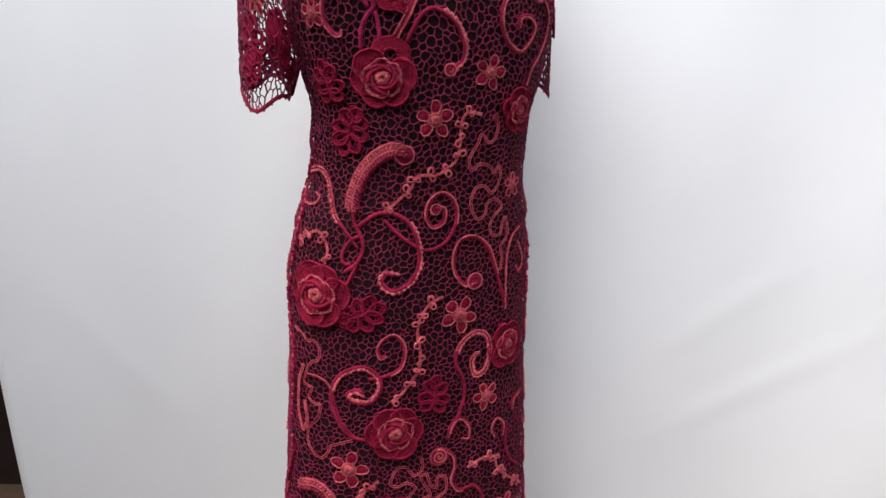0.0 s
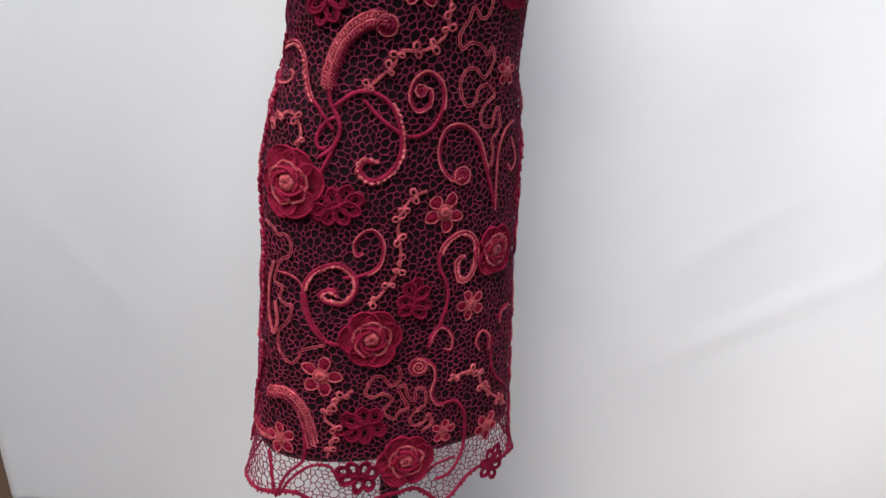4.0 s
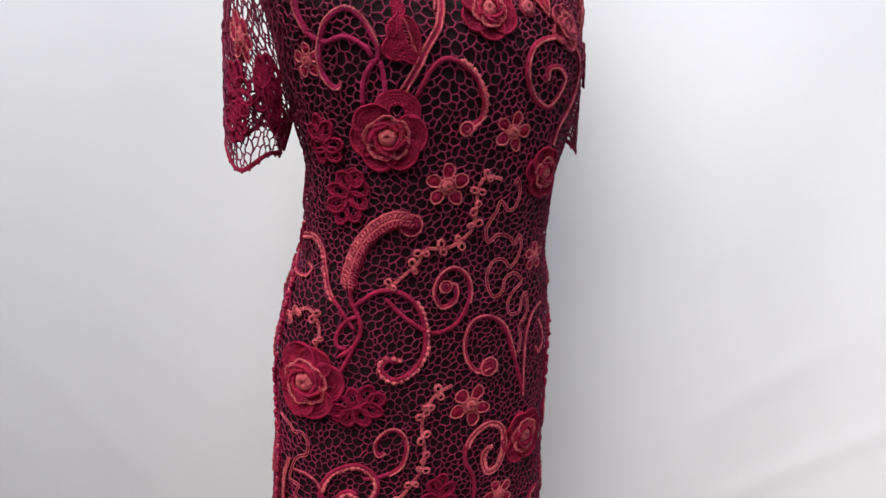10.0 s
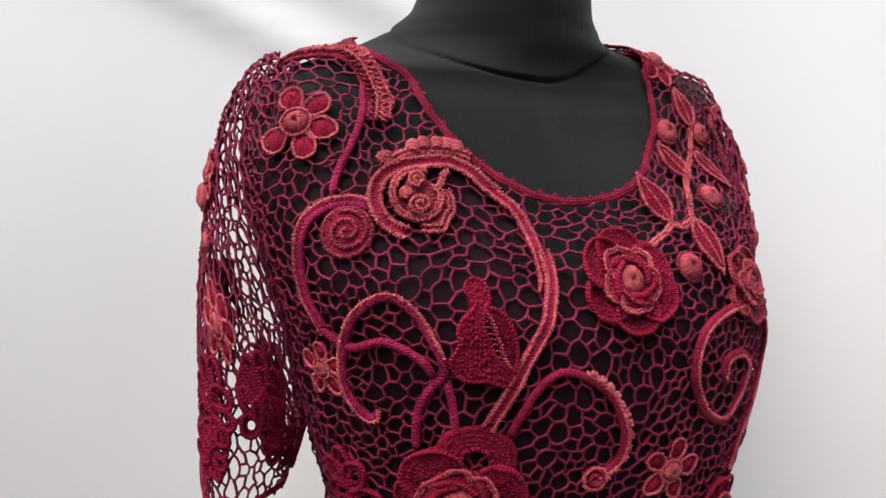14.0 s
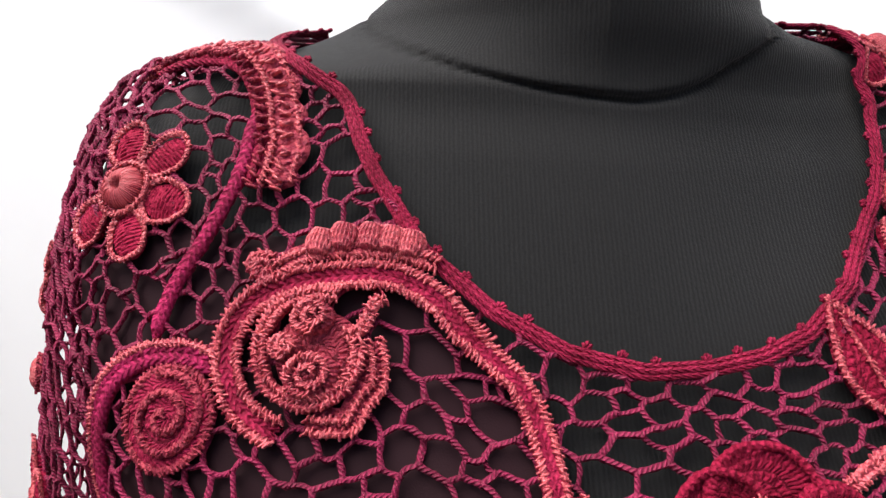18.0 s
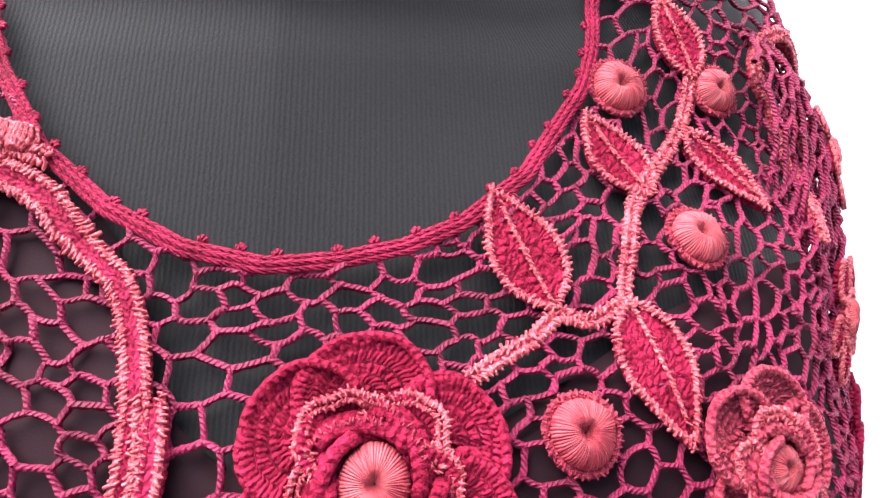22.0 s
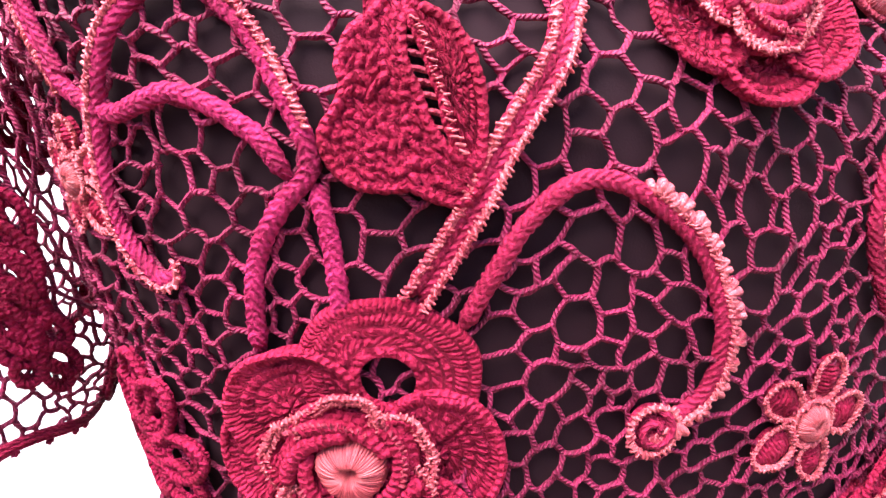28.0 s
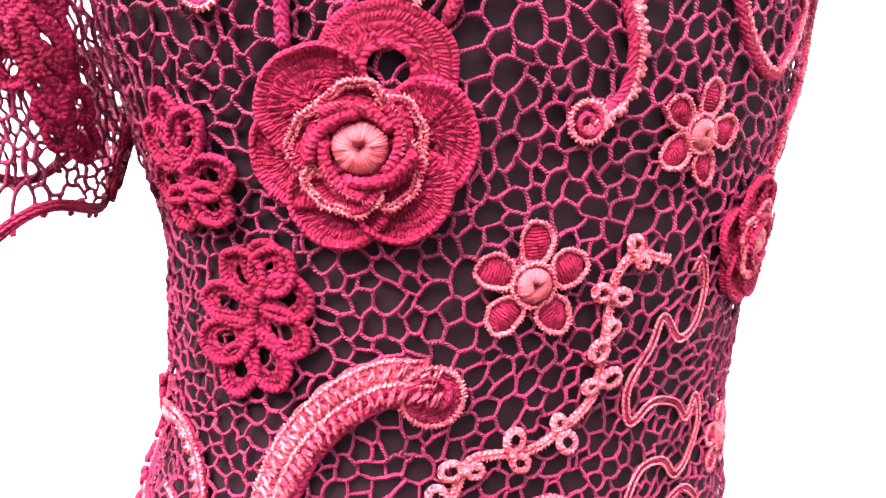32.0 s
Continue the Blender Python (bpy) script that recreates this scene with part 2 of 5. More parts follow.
# ---- the body's shape: half width, front and back depth, squareness and sideways drift at each height ----
SHAPE = np.array([
    (0.34, 0.234, 0.132, 0.140, 2.3, -0.010), (0.40, 0.220, 0.128, 0.135, 2.3, -0.009), (0.48, 0.205, 0.124, 0.130, 2.3, -0.006),
    (0.64, 0.196, 0.122, 0.128, 2.3, -0.004), (0.72, 0.191, 0.122, 0.128, 2.3, -0.003), (0.80, 0.189, 0.121, 0.128, 2.3, -0.0015),
    (0.88, 0.188, 0.120, 0.128, 2.3, 0.0), (0.96, 0.178, 0.118, 0.115, 2.3, 0.004), (1.04, 0.160, 0.119, 0.100, 2.3, 0.0125),
    (1.12, 0.161, 0.126, 0.100, 2.3, 0.0175), (1.18, 0.176, 0.131, 0.105, 2.3, 0.0205), (1.23, 0.185, 0.137, 0.110, 2.3, 0.0165),
    (1.27, 0.188, 0.139, 0.112, 2.4, 0.013), (1.31, 0.191, 0.127, 0.113, 2.7, 0.005), (1.35, 0.199, 0.100, 0.112, 3.0, 0.002)])
SHAPE_TOP = np.array([
    (1.39, 0.203, 0.076, 0.108, 3.1, 0.005), (1.42, 0.200, 0.058, 0.100, 2.9, 0.009), (1.44, 0.183, 0.046, 0.092, 2.6, 0.011),
    (1.455, 0.150, 0.043, 0.085, 2.4, 0.003), (1.47, 0.114, 0.045, 0.078, 2.2, 0.0), (1.485, 0.083, 0.046, 0.074, 2.0, -0.004),
    (1.50, 0.070, 0.047, 0.072, 2.0, -0.001), (1.54, 0.0635, 0.046, 0.070, 2.0, 0.003), (1.66, 0.0605, 0.044, 0.068, 2.0, 0.003)])
KNOTS = np.concatenate([SHAPE, SHAPE_TOP])


def eased(keys, values, x):
    """A smooth curve through the keys."""
    x = np.clip(x, keys[0], keys[-1])
    i = np.clip(np.searchsorted(keys, x, side="right") - 1, 0, len(keys) - 2)
    step = np.diff(values) / np.diff(keys)
    m = np.zeros(len(keys))
    m[1:-1] = np.where(step[:-1] * step[1:] > 0, 2 * step[:-1] * step[1:] / (step[:-1] + step[1:] + 1e-12 * np.sign(step[1:] + 1e-15)), 0)
    m[0], m[-1] = step[0], step[-1]
    h = keys[i + 1] - keys[i]
    u = (x - keys[i]) / h
    return (2 * u**3 - 3 * u**2 + 1) * values[i] + (u**3 - 2 * u**2 + u) * h * m[i] + (3 * u**2 - 2 * u**3) * values[i + 1] + (u**3 - u**2) * h * m[i + 1]


def tip(z):
    """How far the shoulders stand askew: the fall to her left, in metres a metre."""
    u = np.clip((z - 1.30) / 0.12, 0, 1)
    return 0.045 * u * u * (3 - 2 * u)


def twist(z):
    """How far her left shoulder stands back, in metres a metre."""
    u, v, w = (np.clip((z - a) / b, 0, 1) for a, b in ((1.18, 0.22), (1.355, 0.05), (1.45, 0.04)))
    return 0.085 * u * u * (3 - 2 * u) + 0.135 * v * v * (3 - 2 * v) * (1 - w)


def sway(z, x):
    """How far back the sides lie: her left by the twist, her right at the ridge of the shoulder."""
    u = np.clip((z - 1.445) / 0.03, 0, 1)
    return twist(z) * np.maximum(x, 0) + 0.38 * u * u * (3 - 2 * u) * np.maximum(-x, 0)


def cap(z, x):
    """How far the point of her left shoulder rides up."""
    u = np.clip((z - 1.38) / 0.06, 0, 1)
    return 0.22 * u * u * (3 - 2 * u) * np.maximum(x - 0.085, 0)


def normal_at(th, z):
    du = surface(th + 0.02, z) - surface(th - 0.02, z)
    dv = surface(th, z + 0.003) - surface(th, z - 0.003)
    return unit(np.cross(du, dv))


def landed(q, way):
    """Points q moved along the direction way until they lie on the body; gives the place and the normal."""
    for _ in range(7):
        z = q[..., 2] + tip(q[..., 2]) * q[..., 0] - cap(q[..., 2], q[..., 0])
        th = np.arctan2(q[..., 0] - eased(KNOTS[:, 0], KNOTS[:, 5], z), sway(z, q[..., 0]) - q[..., 1])
        s, n = surface(th, z), normal_at(th, z)
        lean = np.maximum((n * way).sum(-1), 0.35)
        q = q - way * (((q - s) * n).sum(-1) / lean)[..., None]
    return q, n


def surface(th, z, off=0.0):
    """Point of the body at the angle th from the front (radians, to its left hand) and height z, off metres out along the normal."""
    th, z = np.broadcast_arrays(np.asarray(th, float), np.asarray(z, float))

    def at(a, h):
        w, f, b, n, mid = (eased(KNOTS[:, 0], KNOTS[:, k], h) for k in (1, 2, 3, 4, 5))
        s, c = np.sin(a), -np.cos(a)
        r = ((np.abs(s) / w) ** n + (np.abs(c) / np.where(c < 0, f, b)) ** n) ** (-1 / n)
        x = r * s + mid + 0.011 * np.exp(-(((h - 1.265) / 0.035) ** 2)) * np.maximum(s, 0) ** 4
        return np.stack([x, r * c + sway(h, x), h - tip(h) * x + cap(h, x)], -1)

    p = at(th, z)
    if np.ndim(off) == 0 and off == 0.0:
        return p
    du = at(th + 0.02, z) - at(th - 0.02, z)
    dv = at(th, z + 0.003) - at(th, z - 0.003)
    return p + unit(np.cross(du, dv)) * np.asarray(off)[..., None]


def neckline(th):
    a = np.degrees((np.asarray(th) + np.pi) % (2 * np.pi) - np.pi)
    return np.interp(a, [-180, -110, -95, -82, -68, -55, -42, -28, -14, 0, 12, 22, 31, 42, 50, 56, 64, 70, 79, 95, 180],
                     [1.452, 1.466, 1.471, 1.464, 1.439, 1.4115, 1.389, 1.3735, 1.3635, 1.359, 1.360, 1.363, 1.3687, 1.382, 1.398, 1.410, 1.432, 1.452, 1.4725, 1.480, 1.455])


def hemline(th):
    a = np.degrees(th)
    return 0.402 + 0.016 * np.cos(np.radians(a * 6.0 + 40)) + 0.006 * np.sin(np.radians(a * 11))


# ---- room ----
def slab(name, lo, hi, mat, label, category, kind="structure", bevel=0.0):
    bm = bmesh.new()
    bmesh.ops.create_cube(bm, size=1)
    bmesh.ops.scale(bm, vec=[h - l for l, h in zip(lo, hi)], verts=bm.verts)
    bmesh.ops.translate(bm, vec=[(h + l) / 2 for l, h in zip(lo, hi)], verts=bm.verts)
    if bevel:
        bmesh.ops.bevel(bm, geom=list(bm.edges), offset=bevel, segments=2, affect="EDGES")
    me = bpy.data.meshes.new(name)
    bm.to_mesh(me)
    bm.free()
    me.materials.append(mat)
    ob = new(name, me)
    ob.matrix_world = ROOM
    return tagged(ob, label, category, kind=kind)


slab("ground", (-60, -60, -0.3), (60, 60, -0.1), M_PAVING, "grey ground round the yard", "ground")
slab("floor", (-1.7, -3.4, -0.1), (2.6, 0.7, 0.0), M_FLOOR, "brown wooden floor boards of the yard", "floor")
slab("wall_north", (-1.7, 0.7, 0.0), (2.6, 0.8, 2.4), M_DARKWOOD, "dark brown wood-panelled wall behind the sheet", "wall")
# Added out of view; its height shades the sheet's lower left.
slab("wall_west", (-1.8, -3.4, 0.0), (-1.7, 0.8, 2.3), M_DARKWOOD, "unseen dark brown wood-panelled side wall, shading the sheet's left", "wall")
# Assumed wall out of view, kept pale to bounce light back.
slab("wall_east", (2.6, -3.4, 0.0), (2.7, 0.8, 2.4), M_PAINT, "unseen plain cream painted side wall, bouncing light", "wall")
# Added behind the camera; tall enough to cut sky light low on the sheet.
slab("wall_south", (-1.8, -3.5, 0.0), (2.7, -3.4, 2.0), M_PAINT, "unseen low cream painted yard wall, shading the sheet's foot", "wall")


def backdrop_sheet():
    """White cloth hung behind the form: shallow folds, a few slanting creases near its corners."""
    x = np.linspace(-0.865, 1.5, 130)
    z = np.linspace(0.02, 2.3, 110)
    X, Z = np.meshgrid(x, z)
    # Bow added over the height so the foot falls darker, the top lighter.
    Y = 0.25 + 0.042 * (Z - 1.0) ** 2 + 0.006 * np.sin(X * 5.1 + 0.5 * Z) + 0.004 * np.sin(X * 11 - Z * 1.7 + 1)
    for cx, cz, ang, wid, dep, ln in ((-0.45, 1.62, 62, 0.022, 0.012, 0.33), (-0.36, 1.70, 58, 0.03, 0.016, 0.36), (0.62, 0.72, -55, 0.02, 0.0015, 0.2),
                                      (0.7, 0.55, -60, 0.02, 0.002, 0.25), (0.5, 0.95, -50, 0.015, 0.001, 0.12), (-0.6, 0.6, 40, 0.03, 0.002, 0.3)):
        c, s = math.cos(radians(ang)), math.sin(radians(ang))
        a, b = (X - cx) * c + (Z - cz) * s, -(X - cx) * s + (Z - cz) * c
        Y -= dep * np.exp(-((a / wid) ** 2)) * np.exp(-((b / ln) ** 2))
    nz, nx = X.shape
    front = np.stack([X, Y, Z], -1).reshape(-1, 3)
    back = front + [0, 0.002, 0]
    i = (np.arange(nz - 1)[:, None] * nx + np.arange(nx - 1)).ravel()
    f = np.stack([i, i + 1, i + nx + 1, i + nx], -1)
    n = len(front)
    rim = np.concatenate([np.arange(nx), np.arange(1, nz) * nx + nx - 1, (nz - 1) * nx + np.arange(nx - 2, -1, -1), np.arange(nz - 2, -1, -1) * nx])
    r0, r1 = rim[:-1], rim[1:]
    ob = mesh_object("backdrop_sheet", np.concatenate([front, back]), np.concatenate([f, f[:, ::-1] + n, np.stack([r0, r0 + n, r1 + n, r1], -1)]), M_SHEET)
    ob.matrix_world = ROOM
    return tagged(ob, "white cloth sheet with faint creases hung behind the dress form", "backdrop", kind="structure")


backdrop_sheet()


# ---- dress form ----
def dress_form():
    zs = np.concatenate([np.arange(0.47, 1.41, 0.012), np.arange(1.41, 1.53, 0.0012), np.arange(1.53, 1.66, 0.006)])
    ths = np.linspace(-np.pi, np.pi, 161)[:-1]
    T, Z = np.meshgrid(ths, zs)
    P = surface(T, Z, -0.004)
    # a narrow sewn seam round the base of the neck, lower in front
    seam = eased(np.array([-181.0, -90, -75, -62, -50, -35, -18, 0, 22, 41, 52, 60, 72, 95, 181]),
                 np.array([1.505, 1.483, 1.473, 1.460, 1.451, 1.4458, 1.444, 1.4435, 1.4458, 1.451, 1.459, 1.468, 1.482, 1.492, 1.505]), np.degrees(T))
    out = unit(P * [1, 1, 0])
    P = P - out * (0.0034 * np.exp(-((Z - seam) / 0.0014) ** 2))[..., None] + out * (0.0016 * np.clip((Z - seam) / 0.003, 0, 1))[..., None]
    nz, nt = T.shape
    v = P.reshape(-1, 3)
    uv = np.stack([P[..., 0] + np.sign(P[..., 0]) * np.maximum(P[..., 1] + 0.03, 0), Z], -1).reshape(-1, 2)
    i, j = np.meshgrid(np.arange(nz - 1), np.arange(nt), indexing="ij")
    k = (j + 1) % nt
    f = np.stack([i * nt + j, i * nt + k, (i + 1) * nt + k, (i + 1) * nt + j], -1).reshape(-1, 4)
    bm = bmesh.new()
    bv = [bm.verts.new(p) for p in v]
    for q in f:
        bm.faces.new([bv[n] for n in q])
    bm.faces.new([bv[n] for n in range(nt)][::-1])
    bm.faces.new([bv[(nz - 1) * nt + n] for n in range(nt)])
    layer = bm.loops.layers.uv.new("UVMap")
    bm.verts.index_update()
    for fc in bm.faces:
        fc.smooth = len(fc.verts) == 4
        us = [uv[l.vert.index] for l in fc.loops]
        wrap = max(u[0] for u in us) - min(u[0] for u in us) > 0.5
        for l, u in zip(fc.loops, us):
            l[layer].uv = (u[0] + (2 * np.pi * 0.16 if wrap and u[0] < 0 else 0), u[1])
    # pole and round foot
    for r1, r2, z0, z1 in ((0.016, 0.016, 0.03, 0.475), (0.15, 0.12, 0.0, 0.03)):
        made = bmesh.ops.create_cone(bm, cap_ends=True, segments=32, radius1=r1, radius2=r2, depth=z1 - z0)
        bmesh.ops.translate(bm, vec=(0, 0, (z0 + z1) / 2), verts=made["verts"])
    me = bpy.data.meshes.new("dress_form")
    bm.to_mesh(me)
    bm.free()
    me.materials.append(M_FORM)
    return tagged(new("dress_form", me), "black jersey-covered dress form on a stand, wearing the lace dress", "mannequin")


dress_form()


# ---- black slip under the lace ----
def slip():
    """Smooth dark slip between form and lace: a low scooped top edge, a hem above the lace's own."""
    n = 180
    th = np.linspace(-np.pi, np.pi, n + 1)[:-1]
    top = eased(np.array([-181.0, -110, -85, -68, -50, -38, -27, -18, -9, 4, 16, 28, 40, 52, 66, 85, 110, 181]),
                np.array([1.300, 1.320, 1.365, 1.392, 1.391, 1.382, 1.368, 1.347, 1.322, 1.308, 1.312, 1.322, 1.333, 1.345, 1.352, 1.345, 1.310, 1.300]), np.degrees(th))
    m = 90
    u = np.linspace(0, 1, m)[:, None]
    Z = 0.478 + (top[None] - 0.478) * u
    P = surface(np.broadcast_to(th, Z.shape), Z, np.full(Z.shape, -0.0018))
    inner = surface(th, top - 0.004, np.full(n, -0.0032))[None]
    P = np.concatenate([P, inner])
    j = np.arange(n)
    k = (j + 1) % n
    i = np.arange(m)[:, None] * n
    f = np.stack([i + j, i + k, i + n + k, i + n + j], -1).reshape(-1, 4)
    ob = mesh_object("slip", P.reshape(-1, 3), f, M_SLIP)
    return tagged(ob, "thin black slip with a scooped top under the lace", "slip")


slip()


# ---- lace dress ----
dress = tagged(new("dress"), "burgundy crochet lace dress with raised flowers and vines", "dress")


def tubes(a, b, radius, sides=5, rings=3, sag=None):
    """Straight or slightly bowed strands from points a to b as (verts, faces, uv)."""
    d = b - a
    length = np.linalg.norm(d, axis=1)
    t = unit(d)
    ref = np.where(np.abs(t[:, 2:3]) > 0.9, [[1.0, 0, 0]], [[0, 0, 1.0]])
    n1 = unit(np.cross(t, ref))
    n2 = np.cross(t, n1)
    ang = np.linspace(0, 2 * np.pi, sides + 1)
    u = np.linspace(0, 1, rings)
    thick = 1 + 0.15 * (2 * u - 1) ** 4
    centre = a[:, None] + d[:, None] * u[None, :, None]
    if sag is not None:
        centre = centre + sag[:, None] * (4 * u * (1 - u))[None, :, None]
    ring = np.cos(ang)[:, None] * n1[:, None] + np.sin(ang)[:, None] * n2[:, None]
    turn = length[:, None, None] * u[None, :, None] * (2 * np.pi / 0.0046) + ang[None, None] * 2 + (a[:, :1] * 9000)[..., None]
    ply = 1 + 0.13 * np.sin(turn)                     # two twisted threads
    v = centre[:, :, None] + ring[:, None] * (radius[:, None, None] * thick[None, :, None] * ply)[..., None]
    uv = np.stack(np.broadcast_arrays((length[:, None, None] * u[None, :, None]) + 0 * ang, ang[None, None] / (2 * np.pi) + 0 * length[:, None, None]), -1)
    m = sides + 1
    base = (np.arange(len(a)) * rings * m)[:, None, None]
    i, j = np.arange(rings - 1)[None, :, None] * m, np.arange(sides)[None, None]
    f = np.stack([base + i + j, base + i + j + 1, base + i + m + j + 1, base + i + m + j], -1).reshape(-1, 4)
    return v.reshape(-1, 3), f, uv.reshape(-1, 2)


from mathutils.geometry import delaunay_2d_cdt


def low_rows(th, z):
    """Extra height given to the cells under the neckline, so that they come out as low rows."""
    return 0.55 * np.clip(z - 1.315, 0, 0.05) * np.exp(-((th - 0.1) / 0.75) ** 4)


def scattered(place, lo, hi, spacing, tries, rng):
    """Points of a parametric sheet no nearer to one another than spacing(u, v), by dart throwing."""
    uv = rng.uniform(lo, hi, (tries, 2))
    p = place(uv[:, 0], uv[:, 1]) + [[0, 0, 1]] * low_rows(uv[:, 0], uv[:, 1])[:, None]
    s = spacing(uv[:, 0], uv[:, 1]) * rng.uniform(0.66, 1.3, tries)
    cell = 0.02
    grid, kept = {}, []
    keys = np.floor(p / cell).astype(int)
    for n in range(tries):
        k = tuple(keys[n])
        near = [m for dx in (-1, 0, 1) for dy in (-1, 0, 1) for dz in (-1, 0, 1) for m in grid.get((k[0] + dx, k[1] + dy, k[2] + dz), ())]
        q = p[n]
        if all((p[m][0] - q[0]) ** 2 + (p[m][1] - q[1]) ** 2 + (p[m][2] - q[2]) ** 2 > s[n] ** 2 for m in near):
            grid.setdefault(k, []).append(n)
            kept.append(n)
    return uv[kept]


def net(name, place, lo, hi, spacing, scale, radius, keep, clip, parent, label, seed, tries, close=0.0031):
    """Crochet mesh: the cells round scattered points, every side of a cell a strand."""
    rng = np.random.default_rng(seed)
    uv = scattered(place, lo, hi, spacing, tries, rng)
    flat = scale(uv)
    tri = delaunay_2d_cdt([Vector(q) for q in flat], [], [], 0, 1e-7)
    vs = uv[[q[0] for q in tri[3]]]
    faces = np.array([q for q in tri[2] if len(q) == 3])
    mid = vs[faces].mean(1)
    owner, pairs = {}, []
    for n, f in enumerate(faces):
        for e in ((f[0], f[1]), (f[1], f[2]), (f[2], f[0])):
            k = (min(e), max(e))
            if k in owner:
                pairs.append((owner[k], n))
            else:
                owner[k] = n
    pairs = np.array(pairs)
    inside = keep(mid[:, 0], mid[:, 1])
    ok = inside[pairs].any(1)
    pairs = pairs[ok]
    mid = np.where(inside[:, None], mid, clip(mid))
    p = place(mid[:, 0], mid[:, 1])
    root = np.arange(len(p))
    order = np.argsort(np.linalg.norm(p[pairs[:, 0]] - p[pairs[:, 1]], axis=1))
    used = np.zeros(len(p), bool)
    for i, j in pairs[order]:                        # the shortest sides close up into knots of four threads
        if used[i] or used[j] or not (inside[i] and inside[j]):
            continue
        if np.linalg.norm(p[i] - p[j]) > close:
            break
        used[i] = used[j] = True
        root[j] = i
        p[i] = (p[i] + p[j]) / 2
    p = p + rng.normal(0, 0.0006, p.shape) * inside[:, None]
    pairs = root[pairs]
    a, b = p[pairs[:, 0]], p[pairs[:, 1]]
    ln = np.linalg.norm(b - a, axis=1)
    good = (ln > 0.001) & (ln < 0.04)
    a, b = a[good], b[good]
    sag = rng.normal(0, 0.0005, a.shape)
    near = (a[:, 2] > 1.02) & (a[:, 1] < 0.035)
    wide = rng.uniform(0.82, 1.16, len(a)) * np.interp(a[:, 2], [0.95, 1.2], [0.8, 1.0])
    v, f, u = joined(tubes(a[near], b[near], radius * wide[near], 5, 8, sag[near]), tubes(a[~near], b[~near], radius * wide[~near], 4, 3, sag[~near]))
    return mesh_object(name, v, f, M_NET, parent, u, label=label, kind="stuff")


def body_spacing(th, z):
    a = np.degrees(th)
    s = 0.0084 + 0.0024 * np.exp(-((a + 20) / 28) ** 2 - ((z - 1.28) / 0.07) ** 2) + 0.0022 * np.exp(-((a + 12) / 30) ** 2 - ((z - 0.86) / 0.1) ** 2)
    s = s - 0.0012 * np.exp(-((np.abs(a) - 70) / 30) ** 2) * (z > 1.0)
    s = s + 0.0010 * np.exp(-((a + 5) / 30) ** 2 - ((z - 1.33) / 0.05) ** 2)
    s = s - 0.0009 * np.clip((1.1 - z) / 0.1, 0, 1)
    return s + 0.011 * (np.abs(a) > 115)


def body_flat(uv):
    """The body unrolled: width by the way round from the front, height by the way up the cloth."""
    ths, zs = np.linspace(-np.pi, np.pi, 145), np.linspace(0.35, 1.52, 235)
    grid = surface(*np.meshgrid(ths, zs, indexing="ij"))
    up = np.concatenate([np.zeros((145, 1)), np.cumsum(np.linalg.norm(np.diff(grid, axis=1), axis=2), 1)], 1)
    way = np.concatenate([np.zeros((1, 235)), np.cumsum(np.linalg.norm(np.diff(grid, axis=0), axis=2), 0)], 0)
    way = way - way[72]
    i = np.clip((uv[:, 0] + np.pi) / (2 * np.pi) * 144, 0, 143.999)
    j = np.clip((uv[:, 1] - 0.35) / 1.17 * 234, 0, 233.999)
    a, b = i.astype(int), j.astype(int)
    f, g = i - a, j - b
    x, y = ((q[a, b] * (1 - g) + q[a, b + 1] * g) * (1 - f) + (q[a + 1, b] * (1 - g) + q[a + 1, b + 1] * g) * f for q in (way, up))
    return np.stack([x, y + low_rows(uv[:, 0], uv[:, 1])], -1)


def body_clip(m):
    z = np.clip(m[:, 1], hemline(m[:, 0]), neckline(m[:, 0]) - 0.001)
    return np.stack([m[:, 0], z], -1)


net("body_net", lambda th, z: surface(th, z, 0.0012), (-np.pi, 0.37), (np.pi, 1.50), body_spacing, body_flat, 0.00096,
    lambda th, z: (z < neckline(th)) & (z > hemline(th)), body_clip, dress, "burgundy crochet mesh of irregular cells", 5, 110000)


# ---- crochet motifs ----
def frame_at(th, z):
    """Place, rightward, upward and outward directions on the body."""
    p = surface(th, z)
    e = unit(surface(th + 0.01, z) - surface(th - 0.01, z))
    n = unit(np.cross(e, surface(th, z + 0.002) - surface(th, z - 0.002)))
    return p, e, np.cross(n, e), n


class Spot:
    """A patch of the body round a place: metres to the right and up, turned by rot degrees, and out."""

    def __init__(self, deg, z, rot=0.0, lift=0.0):
        self.p, self.e, self.u, self.n = frame_at(radians(deg), z)
        self.lift = lift
        self.c, self.s = math.cos(radians(rot)), math.sin(radians(rot))

    def __call__(self, a, b, h=0.0):
        a, b, h = np.broadcast_arrays(*(np.asarray(q, float) for q in (a, b, h)))
        x, y = a * self.c - b * self.s, a * self.s + b * self.c
        q, n = landed(self.p + x[..., None] * self.e + y[..., None] * self.u, self.n)
        return q + n * (h + self.lift)[..., None]


